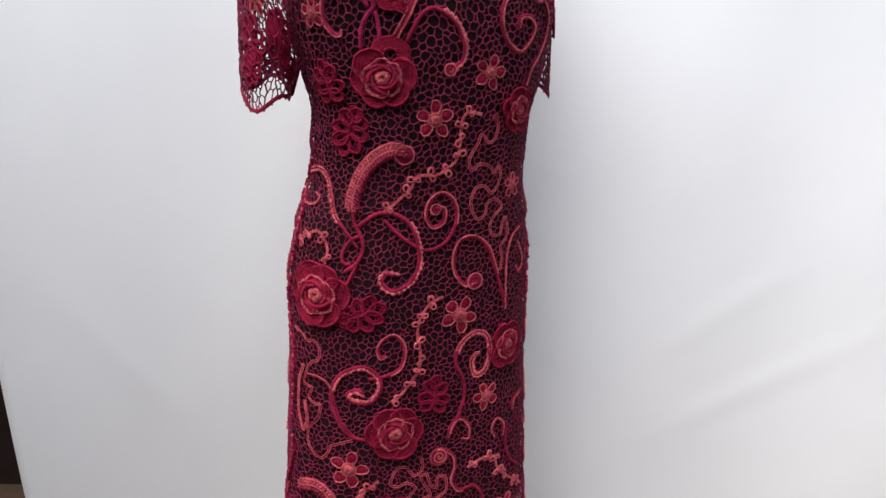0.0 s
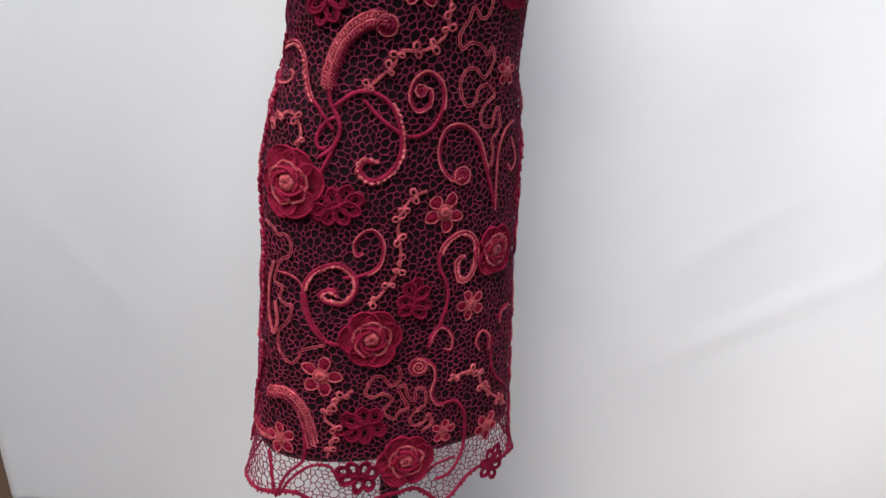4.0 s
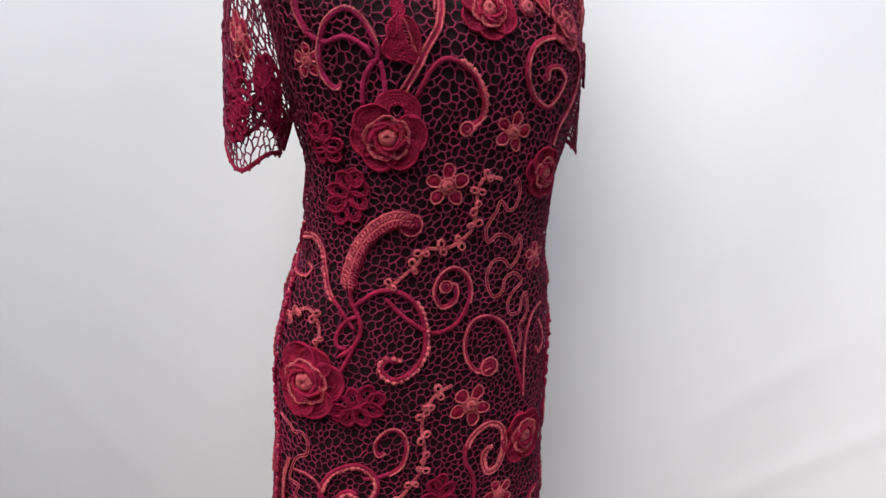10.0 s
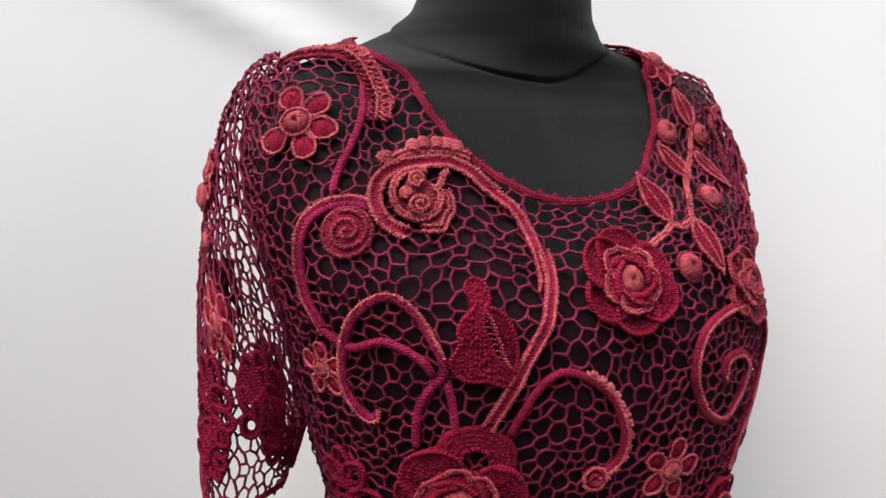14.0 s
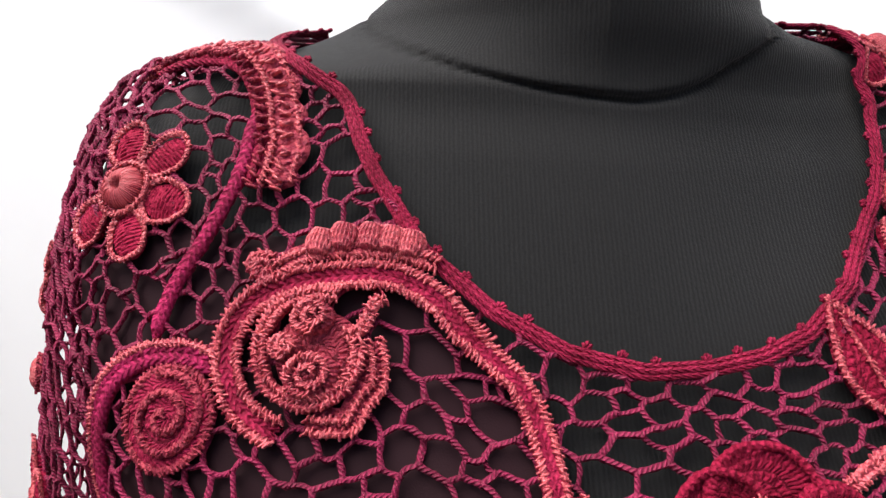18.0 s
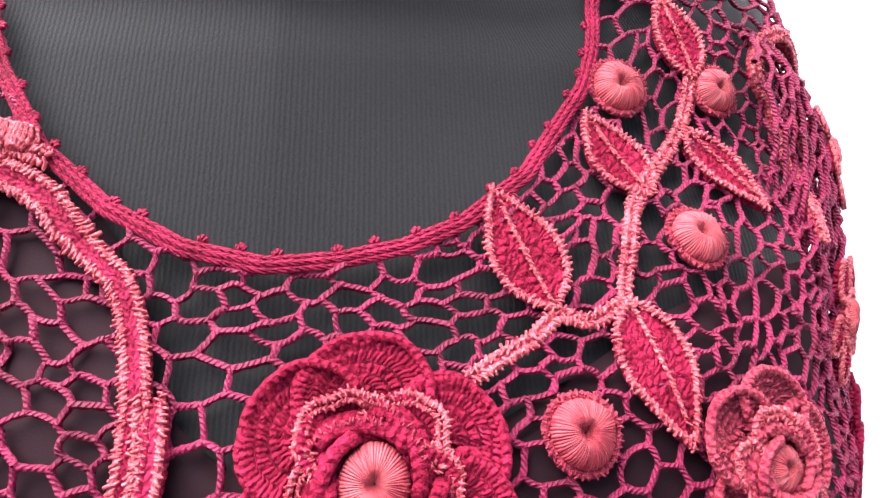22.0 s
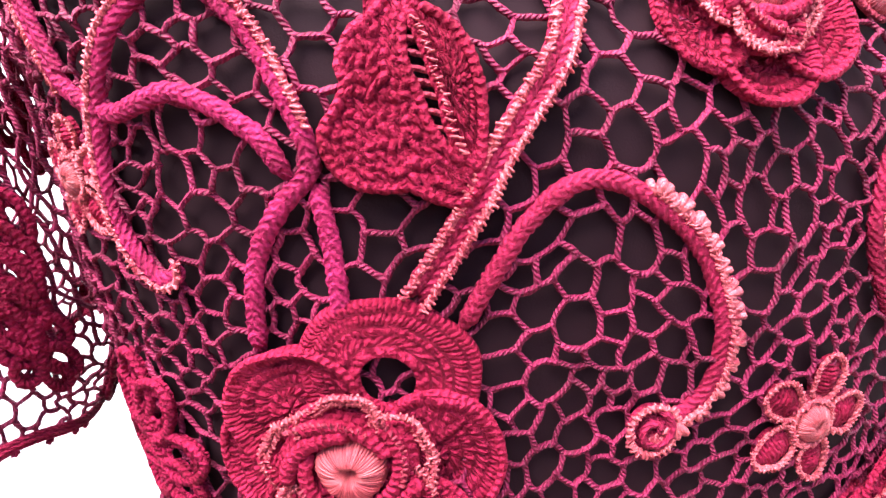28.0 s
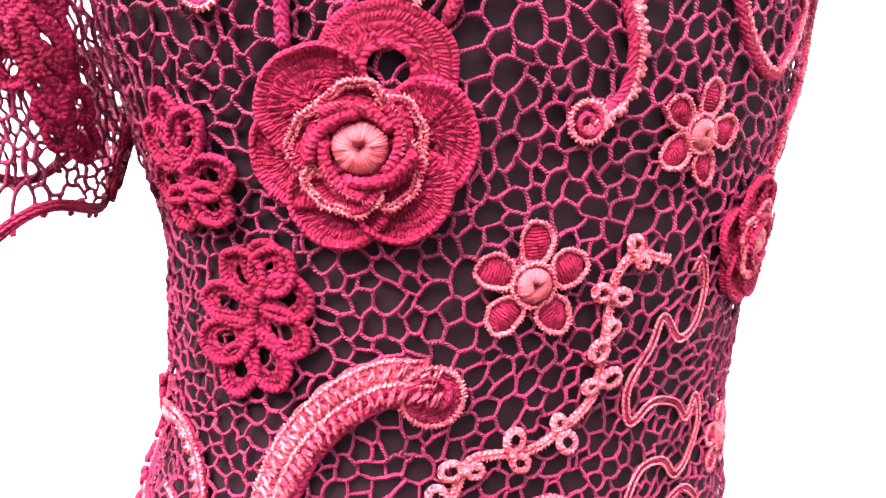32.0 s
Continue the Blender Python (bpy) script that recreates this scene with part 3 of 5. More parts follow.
class SleeveSpot(Spot):
    """The same on a sleeve: u round it, v down it."""

    def __init__(self, side, phi, v, rot=0.0, lift=0.0):
        self.side, self.phi, self.v, self.lift = side, radians(phi), v, lift
        self.c, self.s = math.cos(radians(rot)), math.sin(radians(rot))
        self.da = np.linalg.norm(sleeve_point(side, self.phi + 0.02, v) - sleeve_point(side, self.phi - 0.02, v)) / 0.04
        self.dv = np.linalg.norm(sleeve_point(side, self.phi, v + 0.01) - sleeve_point(side, self.phi, v - 0.01)) / 0.02

    def __call__(self, a, b, h=0.0):
        a, b, h = np.broadcast_arrays(*(np.asarray(q, float) for q in (a, b, h)))
        x, y = a * self.c - b * self.s, a * self.s + b * self.c
        return sleeve_point(self.side, self.phi + x / self.da, self.v - y / self.dv, h + self.lift)


def sleeve_point(side, phi, v, off=0.0):
    """Sleeve of one side (-1 or 1): phi 0 outside, growing to the front; v 0 at the armhole, 1 at the edge."""
    phi, v = np.broadcast_arrays(np.asarray(phi, float), np.asarray(v, float))

    def at(phi, v):
        c, s = np.cos(phi), np.sin(phi)
        a = np.stack([0.160 + 0.012 * c, 0.012 - 0.060 * s, 1.352 + (0.102 - 0.014 * (side > 0)) * c], -1)
        m = np.stack([0.197 - 0.005 * (side > 0) + 0.043 * c, 0.020 - 0.068 * s, 1.322 + (0.123 - 0.020 * (side > 0)) * c], -1)
        e = np.stack([0.205 + 0.031 * c, 0.030 - 0.062 * s, 1.150 - 0.006 * c - 0.014 * s + 0.008 * np.cos(3 * phi + 0.6)], -1)
        t = v[..., None]
        return ((1 - t) ** 2 * a + 2 * t * (1 - t) * m + t**2 * e + np.stack([-0.004 * t[..., 0] * (side > 0), 0 * v, 0.016 * t[..., 0] * (side > 0)], -1)) * [side, 1, 1] - np.stack([0 * v, 0 * v, 0.006 * side * (1 - v)], -1)

    p = at(phi, v)
    n = np.cross(at(phi + 0.05, v) - at(phi - 0.05, v), at(phi, v + 0.02) - at(phi, v - 0.02))
    return p - side * unit(n) * (np.asarray(off)[..., None] * -1.0)


def smooth_path(points, step):
    """Even steps along a soft curve through the points (flat coordinates)."""
    p = np.asarray(points, float)
    q = np.concatenate([[2 * p[0] - p[1]], p, [2 * p[-1] - p[-2]]])
    t = np.linspace(0, 1, 24, endpoint=False)[:, None]
    out = []
    for i in range(1, len(q) - 2):
        a, b, c, d = q[i - 1:i + 3]
        out.append(0.5 * (2 * b + (c - a) * t + (2 * a - 5 * b + 4 * c - d) * t**2 + (3 * b - a - 3 * c + d) * t**3))
    out = np.concatenate(out + [p[-1:]])
    return out


class Track:
    """A bare path, filled in by its maker."""


class Line:
    """A path on the body: points in degrees from the front and metres of height."""

    def __init__(self, points, step=0.0016, place=None):
        flat = smooth_path([(radians(a) * 0.16, z) for a, z in points], step)
        put = place or (lambda a, z, h: surface(a / 0.16, z, h))
        p = put(flat[:, 0], flat[:, 1], 0.0005)
        s = np.r_[0, np.cumsum(np.linalg.norm(np.diff(p, axis=0), axis=1))]
        n = max(4, int(s[-1] / step))
        self.s = np.linspace(0, s[-1], n)
        flat = np.stack([np.interp(self.s, s, flat[:, k]) for k in (0, 1)], -1)
        self.p = put(flat[:, 0], flat[:, 1], 0.0005)
        self.n = unit(put(flat[:, 0], flat[:, 1], 0.0105) - self.p)
        self.t = unit(np.gradient(self.p, axis=0))
        self.side = np.cross(self.n, self.t)             # to the left of the way along it
        self.length = s[-1]


def local_line(spot, pts, step=0.0014):
    """A Line from points in a spot's own metres."""
    line = Track()
    flat = smooth_path(pts, step)
    p = spot(flat[:, 0], flat[:, 1], 0.0005)
    s = np.r_[0, np.cumsum(np.linalg.norm(np.diff(p, axis=0), axis=1))]
    n = max(4, int(s[-1] / step))
    line.s = np.linspace(0, s[-1], n)
    flat = np.stack([np.interp(line.s, s, flat[:, k]) for k in (0, 1)], -1)
    line.p = spot(flat[:, 0], flat[:, 1], 0.0005)
    line.n = unit(spot(flat[:, 0], flat[:, 1], 0.0105) - line.p)
    line.t = unit(np.gradient(line.p, axis=0))
    line.side = np.cross(line.n, line.t)
    line.length = s[-1]
    return line


def chance(a, b=0.0):
    """A fixed random number from 0 to 1 for each pair of whole numbers."""
    q = np.sin(a * 12.9898 + b * 78.233 + 4.1) * 43758.5453
    return q - np.floor(q)


def rope(line, r, lift=0.7, across=0.0, flat=0.85, pitch=0.0029, knob=0.12, taper=(1.0, 1.0), sides=8):
    """A crochet cord along a line: round, worked in two columns of slanting stitches."""
    if r < 0.0013:
        sides = min(sides, 7)
    n = max(5, int(line.length / (0.0008 if r >= 0.0013 else 0.0011)))
    s = np.linspace(0, line.length, n)
    P, N, S = (np.stack([np.interp(s, line.s, q[:, k]) for k in range(3)], -1) for q in (line.p, line.n, line.side))
    N, S = unit(N), unit(S)
    if r >= 0.0018 and sides == 8:
        sides = 10
    ang = np.linspace(0, 2 * np.pi, sides + 1) + np.pi / 2
    off = (ang - np.pi / 2 + np.pi) % (2 * np.pi) - np.pi               # angle from the top
    u = s / max(line.length, 1e-6)
    rad = r * (taper[0] + (taper[1] - taper[0]) * u)
    rad = rad * np.minimum(1, 0.45 + np.minimum(s, line.length - s) / (1.5 * r) * 0.55)
    drift = 0.25 * np.sin(s * 310.0) + 0.2 * np.sin(s * 733.0 + 1.3)
    col = np.where(off > 0.05, 1.0, 0.0)
    phase = s[:, None] / pitch - 0.95 * np.abs(off)[None] + 0.5 * col[None] + 0.5 * drift[:, None]
    dome = np.sqrt(np.abs(np.sin(np.pi * phase)))
    wild = chance(np.floor(phase), col[None])
    groove = 0.16 * np.exp(-((off / 0.4) ** 2)) * (r >= 0.0016)
    wob = 1 + 2.4 * knob * (dome - 0.62) + 0.2 * (wild - 0.5) * dome + 0.08 * drift[:, None] - groove[None]
    c = P + N * (rad * lift)[:, None] + S * across
    v = c[:, None] + (S[:, None] * np.cos(ang)[None, :, None] + N[:, None] * np.sin(ang)[None, :, None] * flat) * (rad[:, None] * wob)[..., None]
    m = sides + 1
    i, j = np.arange(n - 1)[:, None] * m, np.arange(sides)[None]
    f = np.stack([i + j, i + j + 1, i + m + j + 1, i + m + j], -1).reshape(-1, 4)
    uv = np.stack(np.broadcast_arrays(s[:, None] + 0 * ang, np.abs((ang[None] / (2 * np.pi) + 0.25) % 1 - 0.5) * 1.6 + 0 * s[:, None]), -1)
    return v.reshape(-1, 3), f, uv.reshape(-1, 2)


def cube_ball():
    """A small round body of 26 points and 24 quads."""
    g = [(-1, 0, 1)] * 3
    pts = [(x, y, z) for x in (-1, 0, 1) for y in (-1, 0, 1) for z in (-1, 0, 1) if (x, y, z) != (0, 0, 0)]
    idx = {p: n for n, p in enumerate(pts)}
    faces = []
    for axis in range(3):
        for sgn in (-1, 1):
            for a in (-1, 0):
                for b in (-1, 0):
                    q = []
                    for da, db in ((0, 0), (1, 0), (1, 1), (0, 1)):
                        p = [0, 0, 0]
                        p[axis], p[(axis + 1) % 3], p[(axis + 2) % 3] = sgn, a + da, b + db
                        q.append(idx[tuple(p)])
                    faces.append(q if sgn > 0 else q[::-1])
    return unit(np.array(pts, float)), np.array(faces)


BALL_V, BALL_F = cube_ball()
BALL_V = BALL_V * np.stack([np.where(np.abs(BALL_V[:, 0]) > 0.9, 0.84, 1.0), 1 + 0.4 * np.abs(BALL_V[:, 0]), 1 + 0.4 * np.abs(BALL_V[:, 0])], -1)   # blunt ends


def beans(c, x, y, z, sx, sy, sz):
    """Small rounded stitches at the places c, with axes x, y, z and half sizes."""
    k = len(c)
    sx, sy, sz = (np.broadcast_to(q, k)[:, None, None] for q in (sx, sy, sz))
    v = c[:, None] + BALL_V[None, :, 0:1] * sx * x[:, None] + BALL_V[None, :, 1:2] * sy * y[:, None] + BALL_V[None, :, 2:3] * sz * z[:, None]
    f = (BALL_F[None] + (np.arange(k) * len(BALL_V))[:, None, None]).reshape(-1, 4)
    uv = np.stack([BALL_V[None, :, 0] * 0.001 + (chance(np.arange(k), 3.0) * 0.2)[:, None], np.broadcast_to(np.arctan2(BALL_V[:, 1], BALL_V[:, 2])[None] * 0.16, (k, 26))], -1).reshape(-1, 2)
    return v.reshape(-1, 3), f, uv


def edging(line, across, lift, pitch=0.0026, size=0.0017, slant=1.0, thick=0.5, rng=None, start=0.0, stop=1.0, thread=True):
    """A row of slanting stitches beside a line."""
    fine = pitch < 0.004
    if fine:                                            # small stitches show their single threads
        pitch, thick = pitch * 0.62, thick * 0.66
    k = max(2, int(line.length * (stop - start) / pitch))
    s = np.linspace(line.length * start, line.length * stop, k)
    pick = lambda q: np.stack([np.interp(s, line.s, q[:, i]) for i in range(3)], -1)
    t, n, sd = unit(pick(line.t)), unit(pick(line.n)), unit(pick(line.side))
    sign = np.sign(across) if across else 1.0
    rng = rng or np.random.default_rng(3)
    over = []
    for turn, shift in ((0.5, 0.0), (0.15, 0.4)):             # two slanting legs to a stitch
        x = unit(sd * sign * 0.7 + t * (turn * max(slant, 0.8) + rng.normal(0, 0.24, (k, 1))))
        y = np.cross(n, x)
        j = rng.normal(0, 0.15, (k, 2)) * size
        c = pick(line.p) + sd * (across + j[:, :1] + sign * size * (shift - 0.15)) + n * (lift + j[:, 1:] * 0.8) + t * (pitch * shift)
        over.append(beans(c, x, y, n, size * rng.uniform(0.75, 1.1, k), size * thick * rng.uniform(0.6, 0.9, k), size * 0.42))
    over = joined(*over)
    keep = (line.s >= line.length * start) & (line.s <= line.length * stop)
    if keep.sum() < 4 or not thread:
        return over
    run = Track()
    run.p, run.n, run.t, run.side = (q[keep] for q in (line.p, line.n, line.t, line.side))
    run.s = line.s[keep] - line.s[keep][0]
    run.length = run.s[-1]
    return joined(over, rope(run, size * 0.6, lift=(lift - 0.0003) / (size * 0.6), across=across, knob=0.15, sides=5))


def shells(line, across, lift, pitch=0.0066, size=0.0036, rng=None, start=0.0, stop=1.0):
    """A row of small fans beside a line, each of four threads spread from its foot."""
    k = max(2, int(line.length * (stop - start) / pitch))
    s = np.linspace(line.length * start, line.length * stop, k)
    pick = lambda q: np.stack([np.interp(s, line.s, q[:, i]) for i in range(3)], -1)
    t, n, sd = unit(pick(line.t)), unit(pick(line.n)), unit(pick(line.side)) * np.sign(across)
    rng = rng or np.random.default_rng(5)
    foot = pick(line.p) + sd * (abs(across) - size * 0.8) + n * lift
    grown = size * rng.uniform(0.85, 1.15, k)
    fans = []
    for a in (-0.95, -0.33, 0.33, 0.95):
        x = unit(sd * math.cos(a) + t * math.sin(a) + rng.normal(0, 0.06, t.shape))
        fans.append(beans(foot + x * grown[:, None] * 0.75 + n * (0.25 * size * math.cos(a * 1.5)), x, np.cross(n, x), n, grown * 0.85, grown * 0.36, grown * 0.42))
    return joined(*fans)


def ribbon(line, d0, d1, lift0, lift1, rows=3, pitch=0.0034, deep=0.0007, scallop=0.0, scallop_pitch=0.012, start=0.0, stop=1.0, closed=True):
    """A crocheted band beside a line, from d0 to d1 across it, ridged by its rows and stitches, its outer edge in small shells."""
    keep = (line.s >= line.length * start) & (line.s <= line.length * stop)
    p, n, sd, s = line.p[keep], line.n[keep], line.side[keep], line.s[keep]
    m = rows * 4 + 1
    w = np.linspace(0, 1, m)
    ends = np.minimum(1, np.minimum(s - s[0], s[-1] - s) / 0.006 + 0.25)
    outer = d1 * (0.45 + 0.55 * ends) + np.sign(d1 - d0) * scallop * np.abs(np.sin(np.pi * s / scallop_pitch))
    d = d0 + (outer[:, None] - d0) * w[None]
    h = lift0 + (lift1 - lift0) * w[None] + deep * np.cos(2 * np.pi * rows * w)[None] * 0.6 + deep * np.cos(2 * np.pi * s / pitch)[:, None] * np.sin(np.pi * np.clip(w * 1.0, 0, 1))[None]
    h[:, -1] = 0.0
    h[:, 0] = np.minimum(h[:, 0], 0.0005)
    v = p[:, None] + sd[:, None] * d[..., None] + n[:, None] * h[..., None]
    k = len(s)
    i, j = np.arange(k - 1)[:, None] * m, np.arange(m - 1)[None]
    f = np.stack([i + j, i + m + j, i + m + j + 1, i + j + 1], -1).reshape(-1, 4)
    if d1 > d0:
        f = f[:, ::-1]
    uv = np.stack(np.broadcast_arrays(s[:, None] + 0 * d, w[None] * rows * 0.5 + 0 * d), -1)
    return v.reshape(-1, 3), f, uv.reshape(-1, 2)


def stitched(q, lap, rows, girth, deep):
    """Rows of crochet: relief and thread coordinates from the way out q (0 to 1), the way round lap (0 to 1) and the girth at q = 1."""
    rr = np.clip(q, 0, 0.999) * rows
    row = np.floor(rr)
    f = rr - row
    tall = ((rows - 1 - row) % 3 == 1) & (rows > 3)                            # every third row of long stitches with slits between
    size = np.where(tall, 0.0026, 0.0031)
    count = np.maximum(5, np.round(girth * (row + 0.65) / rows / size))
    phase = lap * count + 0.5 * (row % 2) + np.where(tall, 0.1, 0.45) * f
    wild = chance(np.floor(phase), row)
    st = np.abs(np.sin(np.pi * phase)) ** 0.6
    dome = np.abs(np.sin(np.pi * f)) ** 0.45
    h = deep * (np.where(tall, 2.0, 1.5) * (st - 0.6) * (0.35 + 0.65 * dome) + 0.75 * (dome - 0.8) + 1.1 * (wild - 0.5) * dome)
    return h, phase * 6.2832 * 2 / FREQ, f * np.where(row % 2 > 0, 0.8, -0.8) + wild * 0.3


def lobe(spot, cx, cy, rx, ry, turn, h0, h1, tilt=(0, 0), rows=5, stitches=26, deep=0.0007, hollow=0.0, wave=0.0, arc=(0, 360), bowl=0.0, satin=False):
    """A rounded crochet piece worked in rounds: h0 in the middle, h1 at the rim, then down to the cloth."""
    girth = 3.1416 * (rx + ry)
    na, nr = int(np.clip(girth * (arc[1] - arc[0]) / 360 / 0.0010, 24, 130)), rows * 4 + 2
    ph = np.radians(np.linspace(arc[0], arc[1], na + 1))
    w = np.r_[np.linspace(hollow, 1, nr - 1), 1.02]
    P, W = np.meshgrid(ph, w, indexing="ij")
    c, s = math.cos(radians(turn)), math.sin(radians(turn))
    odd = 41.0 * cx / rx + 17.0 * cy / ry + 3.0 * turn
    k = 1 + (0.02 * np.sin(3 * P + odd) + 0.014 * np.sin(7 * P + 2 * odd)) * W
    x, y = rx * W * np.cos(P) * k, ry * W * np.sin(P) * k
    q = (W - hollow) / (1 - hollow)
    h = h0 + (h1 - h0) * q**1.5 + bowl * np.sin(np.pi * np.clip(q, 0, 1)) + tilt[0] * np.cos(P) * W + tilt[1] * np.sin(P) * W
    relief, tu, tv = stitched(q, P / 6.2832, rows, girth, deep)
    if satin:                                           # long threads laid straight across
        relief, tu, tv = deep * np.sin(x * 3900 + 2 * np.sin(y * 900)), x * 6.2832 / 0.0013 / FREQ, 0.4 * y / ry
    h = h + relief
    h[:, -1] = np.maximum(0.0002, h[:, -1] - 0.0022)
    v = spot(cx + x * c - y * s, cy + x * s + y * c, h)
    m = nr
    i, j = np.arange(na)[:, None] * m, np.arange(m - 1)[None]
    f = np.stack([i + j, i + j + 1, i + m + j + 1, i + m + j], -1).reshape(-1, 4)[:, ::-1]
    return v.reshape(-1, 3), f, np.stack([tu, tv], -1).reshape(-1, 2)


def patch(spot, outline, h0=0.0035, h1=0.0028, rows=5, stitches=30, deep=0.0005, hub=None, plain_rows=False):
    """A crocheted piece of free outline (points in the spot's metres), worked in rows towards its middle."""
    o = np.asarray(outline, float)
    hub = o.mean(0) if hub is None else np.asarray(hub, float)
    loop = smooth_path(np.concatenate([o, o[:1]]), 0)[:-1]
    s = np.r_[0, np.cumsum(np.linalg.norm(np.diff(np.concatenate([loop, loop[:1]]), axis=0), axis=1))]
    n = int(np.clip(s[-1] / 0.0009, 40, 240))
    k = np.linspace(0, s[-1], n + 1)
    closed = np.concatenate([loop, loop[:1]])
    rim = np.stack([np.interp(k, s, closed[:, q]) for q in (0, 1)], -1)
    w = np.r_[np.linspace(0, 1, rows * 4 + 1), 1.015]
    W = np.broadcast_to(w[None], (n + 1, len(w)))
    x, y = hub[0] + (rim[:, :1] - hub[0]) * W, hub[1] + (rim[:, 1:] - hub[1]) * W
    relief, tu, tv = stitched(W, np.linspace(0, 1, n + 1)[:, None] + 0 * W, rows, s[-1], deep)
    if plain_rows:                                      # straight rows to and fro
        bow = 0.0016 * np.sin(x * 310 + y * 170) + 0.0008 * np.sin(x * 900)
        row = np.floor((y + bow) / 0.0030)
        fy = (y + bow) / 0.0030 - row
        phase = x / 0.0027 + 0.5 * (row % 2) + np.where(row % 2 > 0, 0.5, -0.5) * fy
        wild = chance(np.floor(phase), row)
        relief = deep * (np.abs(np.sin(np.pi * fy)) ** 0.5 * (1.7 * np.abs(np.sin(np.pi * phase)) ** 0.6 + 1.4 * (wild - 0.5)) - 0.7)
        tu, tv = phase * 6.2832 / FREQ, fy * 0.8 + wild
    h = h0 + (h1 - h0) * W**1.5 + relief
    h[:, -1] = 0.0003
    v = spot(x, y, h)
    m = len(w)
    i, j = np.arange(n)[:, None] * m, np.arange(m - 1)[None]
    f = np.stack([i + j, i + j + 1, i + m + j + 1, i + m + j], -1).reshape(-1, 4)[:, ::-1]
    area = 0.5 * np.sum(rim[:-1, 0] * rim[1:, 1] - rim[1:, 0] * rim[:-1, 1])
    if area < 0:
        f = f[:, ::-1]
    return v.reshape(-1, 3), f, np.stack([tu, tv], -1).reshape(-1, 2)


def local_outline(spot, points):
    """Body points (degrees, height) in a spot's own metres."""
    q = surface(np.radians([a for a, z in points]), np.array([z for a, z in points])) - spot.p
    x, y = q @ spot.e, q @ spot.u
    return np.stack([x * spot.c + y * spot.s, -x * spot.s + y * spot.c], -1)


def part(name, geo, mat, parent, label=""):
    return mesh_object(name, geo[0], geo[1], mat, parent, geo[2], label=label)


def ring_points(cx, cy, rx, ry, turn, count=16, arc=(0, 360), wave=0.0):
    """Points round an ellipse; wave: how far a hand-worked edge wanders from it."""
    c, s = math.cos(radians(turn)), math.sin(radians(turn))
    a = np.radians(np.linspace(arc[0], arc[1], count))
    if wave:
        k = 37.0 * cx / max(rx, 1e-6) + 11.0 * cy / max(ry, 1e-6)
        return [(cx + rx * w * math.cos(q) * c - ry * w * math.sin(q) * s, cy + rx * w * math.cos(q) * s + ry * w * math.sin(q) * c)
                for q in a for w in (1 + wave * (math.sin(3 * q + k) + 0.6 * math.sin(7 * q + 2 * k)),)]
    return [(cx + rx * math.cos(q) * c - ry * math.sin(q) * s, cy + rx * math.cos(q) * s + ry * math.sin(q) * c) for q in a]


def button_geo(spot, cx, cy, r, h, high=0.62):
    """A satin-stitched dome with a dimple: threads run from its middle over the edge."""
    na, nr = 120, 14
    ph = np.linspace(0, 2 * np.pi, na + 1)
    w = np.sin(np.linspace(0.02, 1, nr) * np.pi / 2)
    P, W = np.meshgrid(ph, w, indexing="ij")
    odd = 900.0 * (cx + cy) + 5000.0 * r
    top = high * r * (1 - W**2.6) ** 0.6
    top = top - 0.75 * high * r * np.exp(-((W / (0.2 + 0.03 * np.sin(3 * P + odd))) ** 2.0))
    thread = np.sin(38 * P + 4 * np.sin(3 * P + odd))
    top = top + (0.012 * thread + 0.012 * np.sin(13 * P + odd) + 0.03 * np.sin(5 * P + 2 * odd)) * r * np.minimum(1, W * 1.6)
    k = 1 + 0.014 * thread + 0.025 * np.sin(3 * P + odd)
    v = spot(cx + r * W * np.cos(P) * k, cy + r * W * np.sin(P) * k, h + top)
    v[:, -1] = spot(cx + r * 1.0 * np.cos(ph), cy + r * 1.0 * np.sin(ph), np.full(ph.shape, max(h - 0.003, 0.0003)))
    m = nr
    i, j = np.arange(na)[:, None] * m, np.arange(m - 1)[None]
    f = np.stack([i + j, i + j + 1, i + m + j + 1, i + m + j], -1).reshape(-1, 4)[:, ::-1]
    uv = np.stack([P * 60 / FREQ, W * 0.45], -1)
    return v.reshape(-1, 3), f, uv.reshape(-1, 2)


def button(spot, r):
    b = part("button", button_geo(spot, 0, 0, r * 0.86, 0.0030, 0.55), M_SATIN, dress, "coral satin-stitched round button")
    line = local_line(spot, ring_points(0, 0, r * 0.92, r * 0.92, 0, 18, (0, 360), 0.02))
    part("rim", joined(rope(line, 0.0013, lift=1.2, knob=0.14), edging(line, -0.0006, 0.0024, 0.0024, 0.0013, 0.8)), M_ROSY, b)
    return b


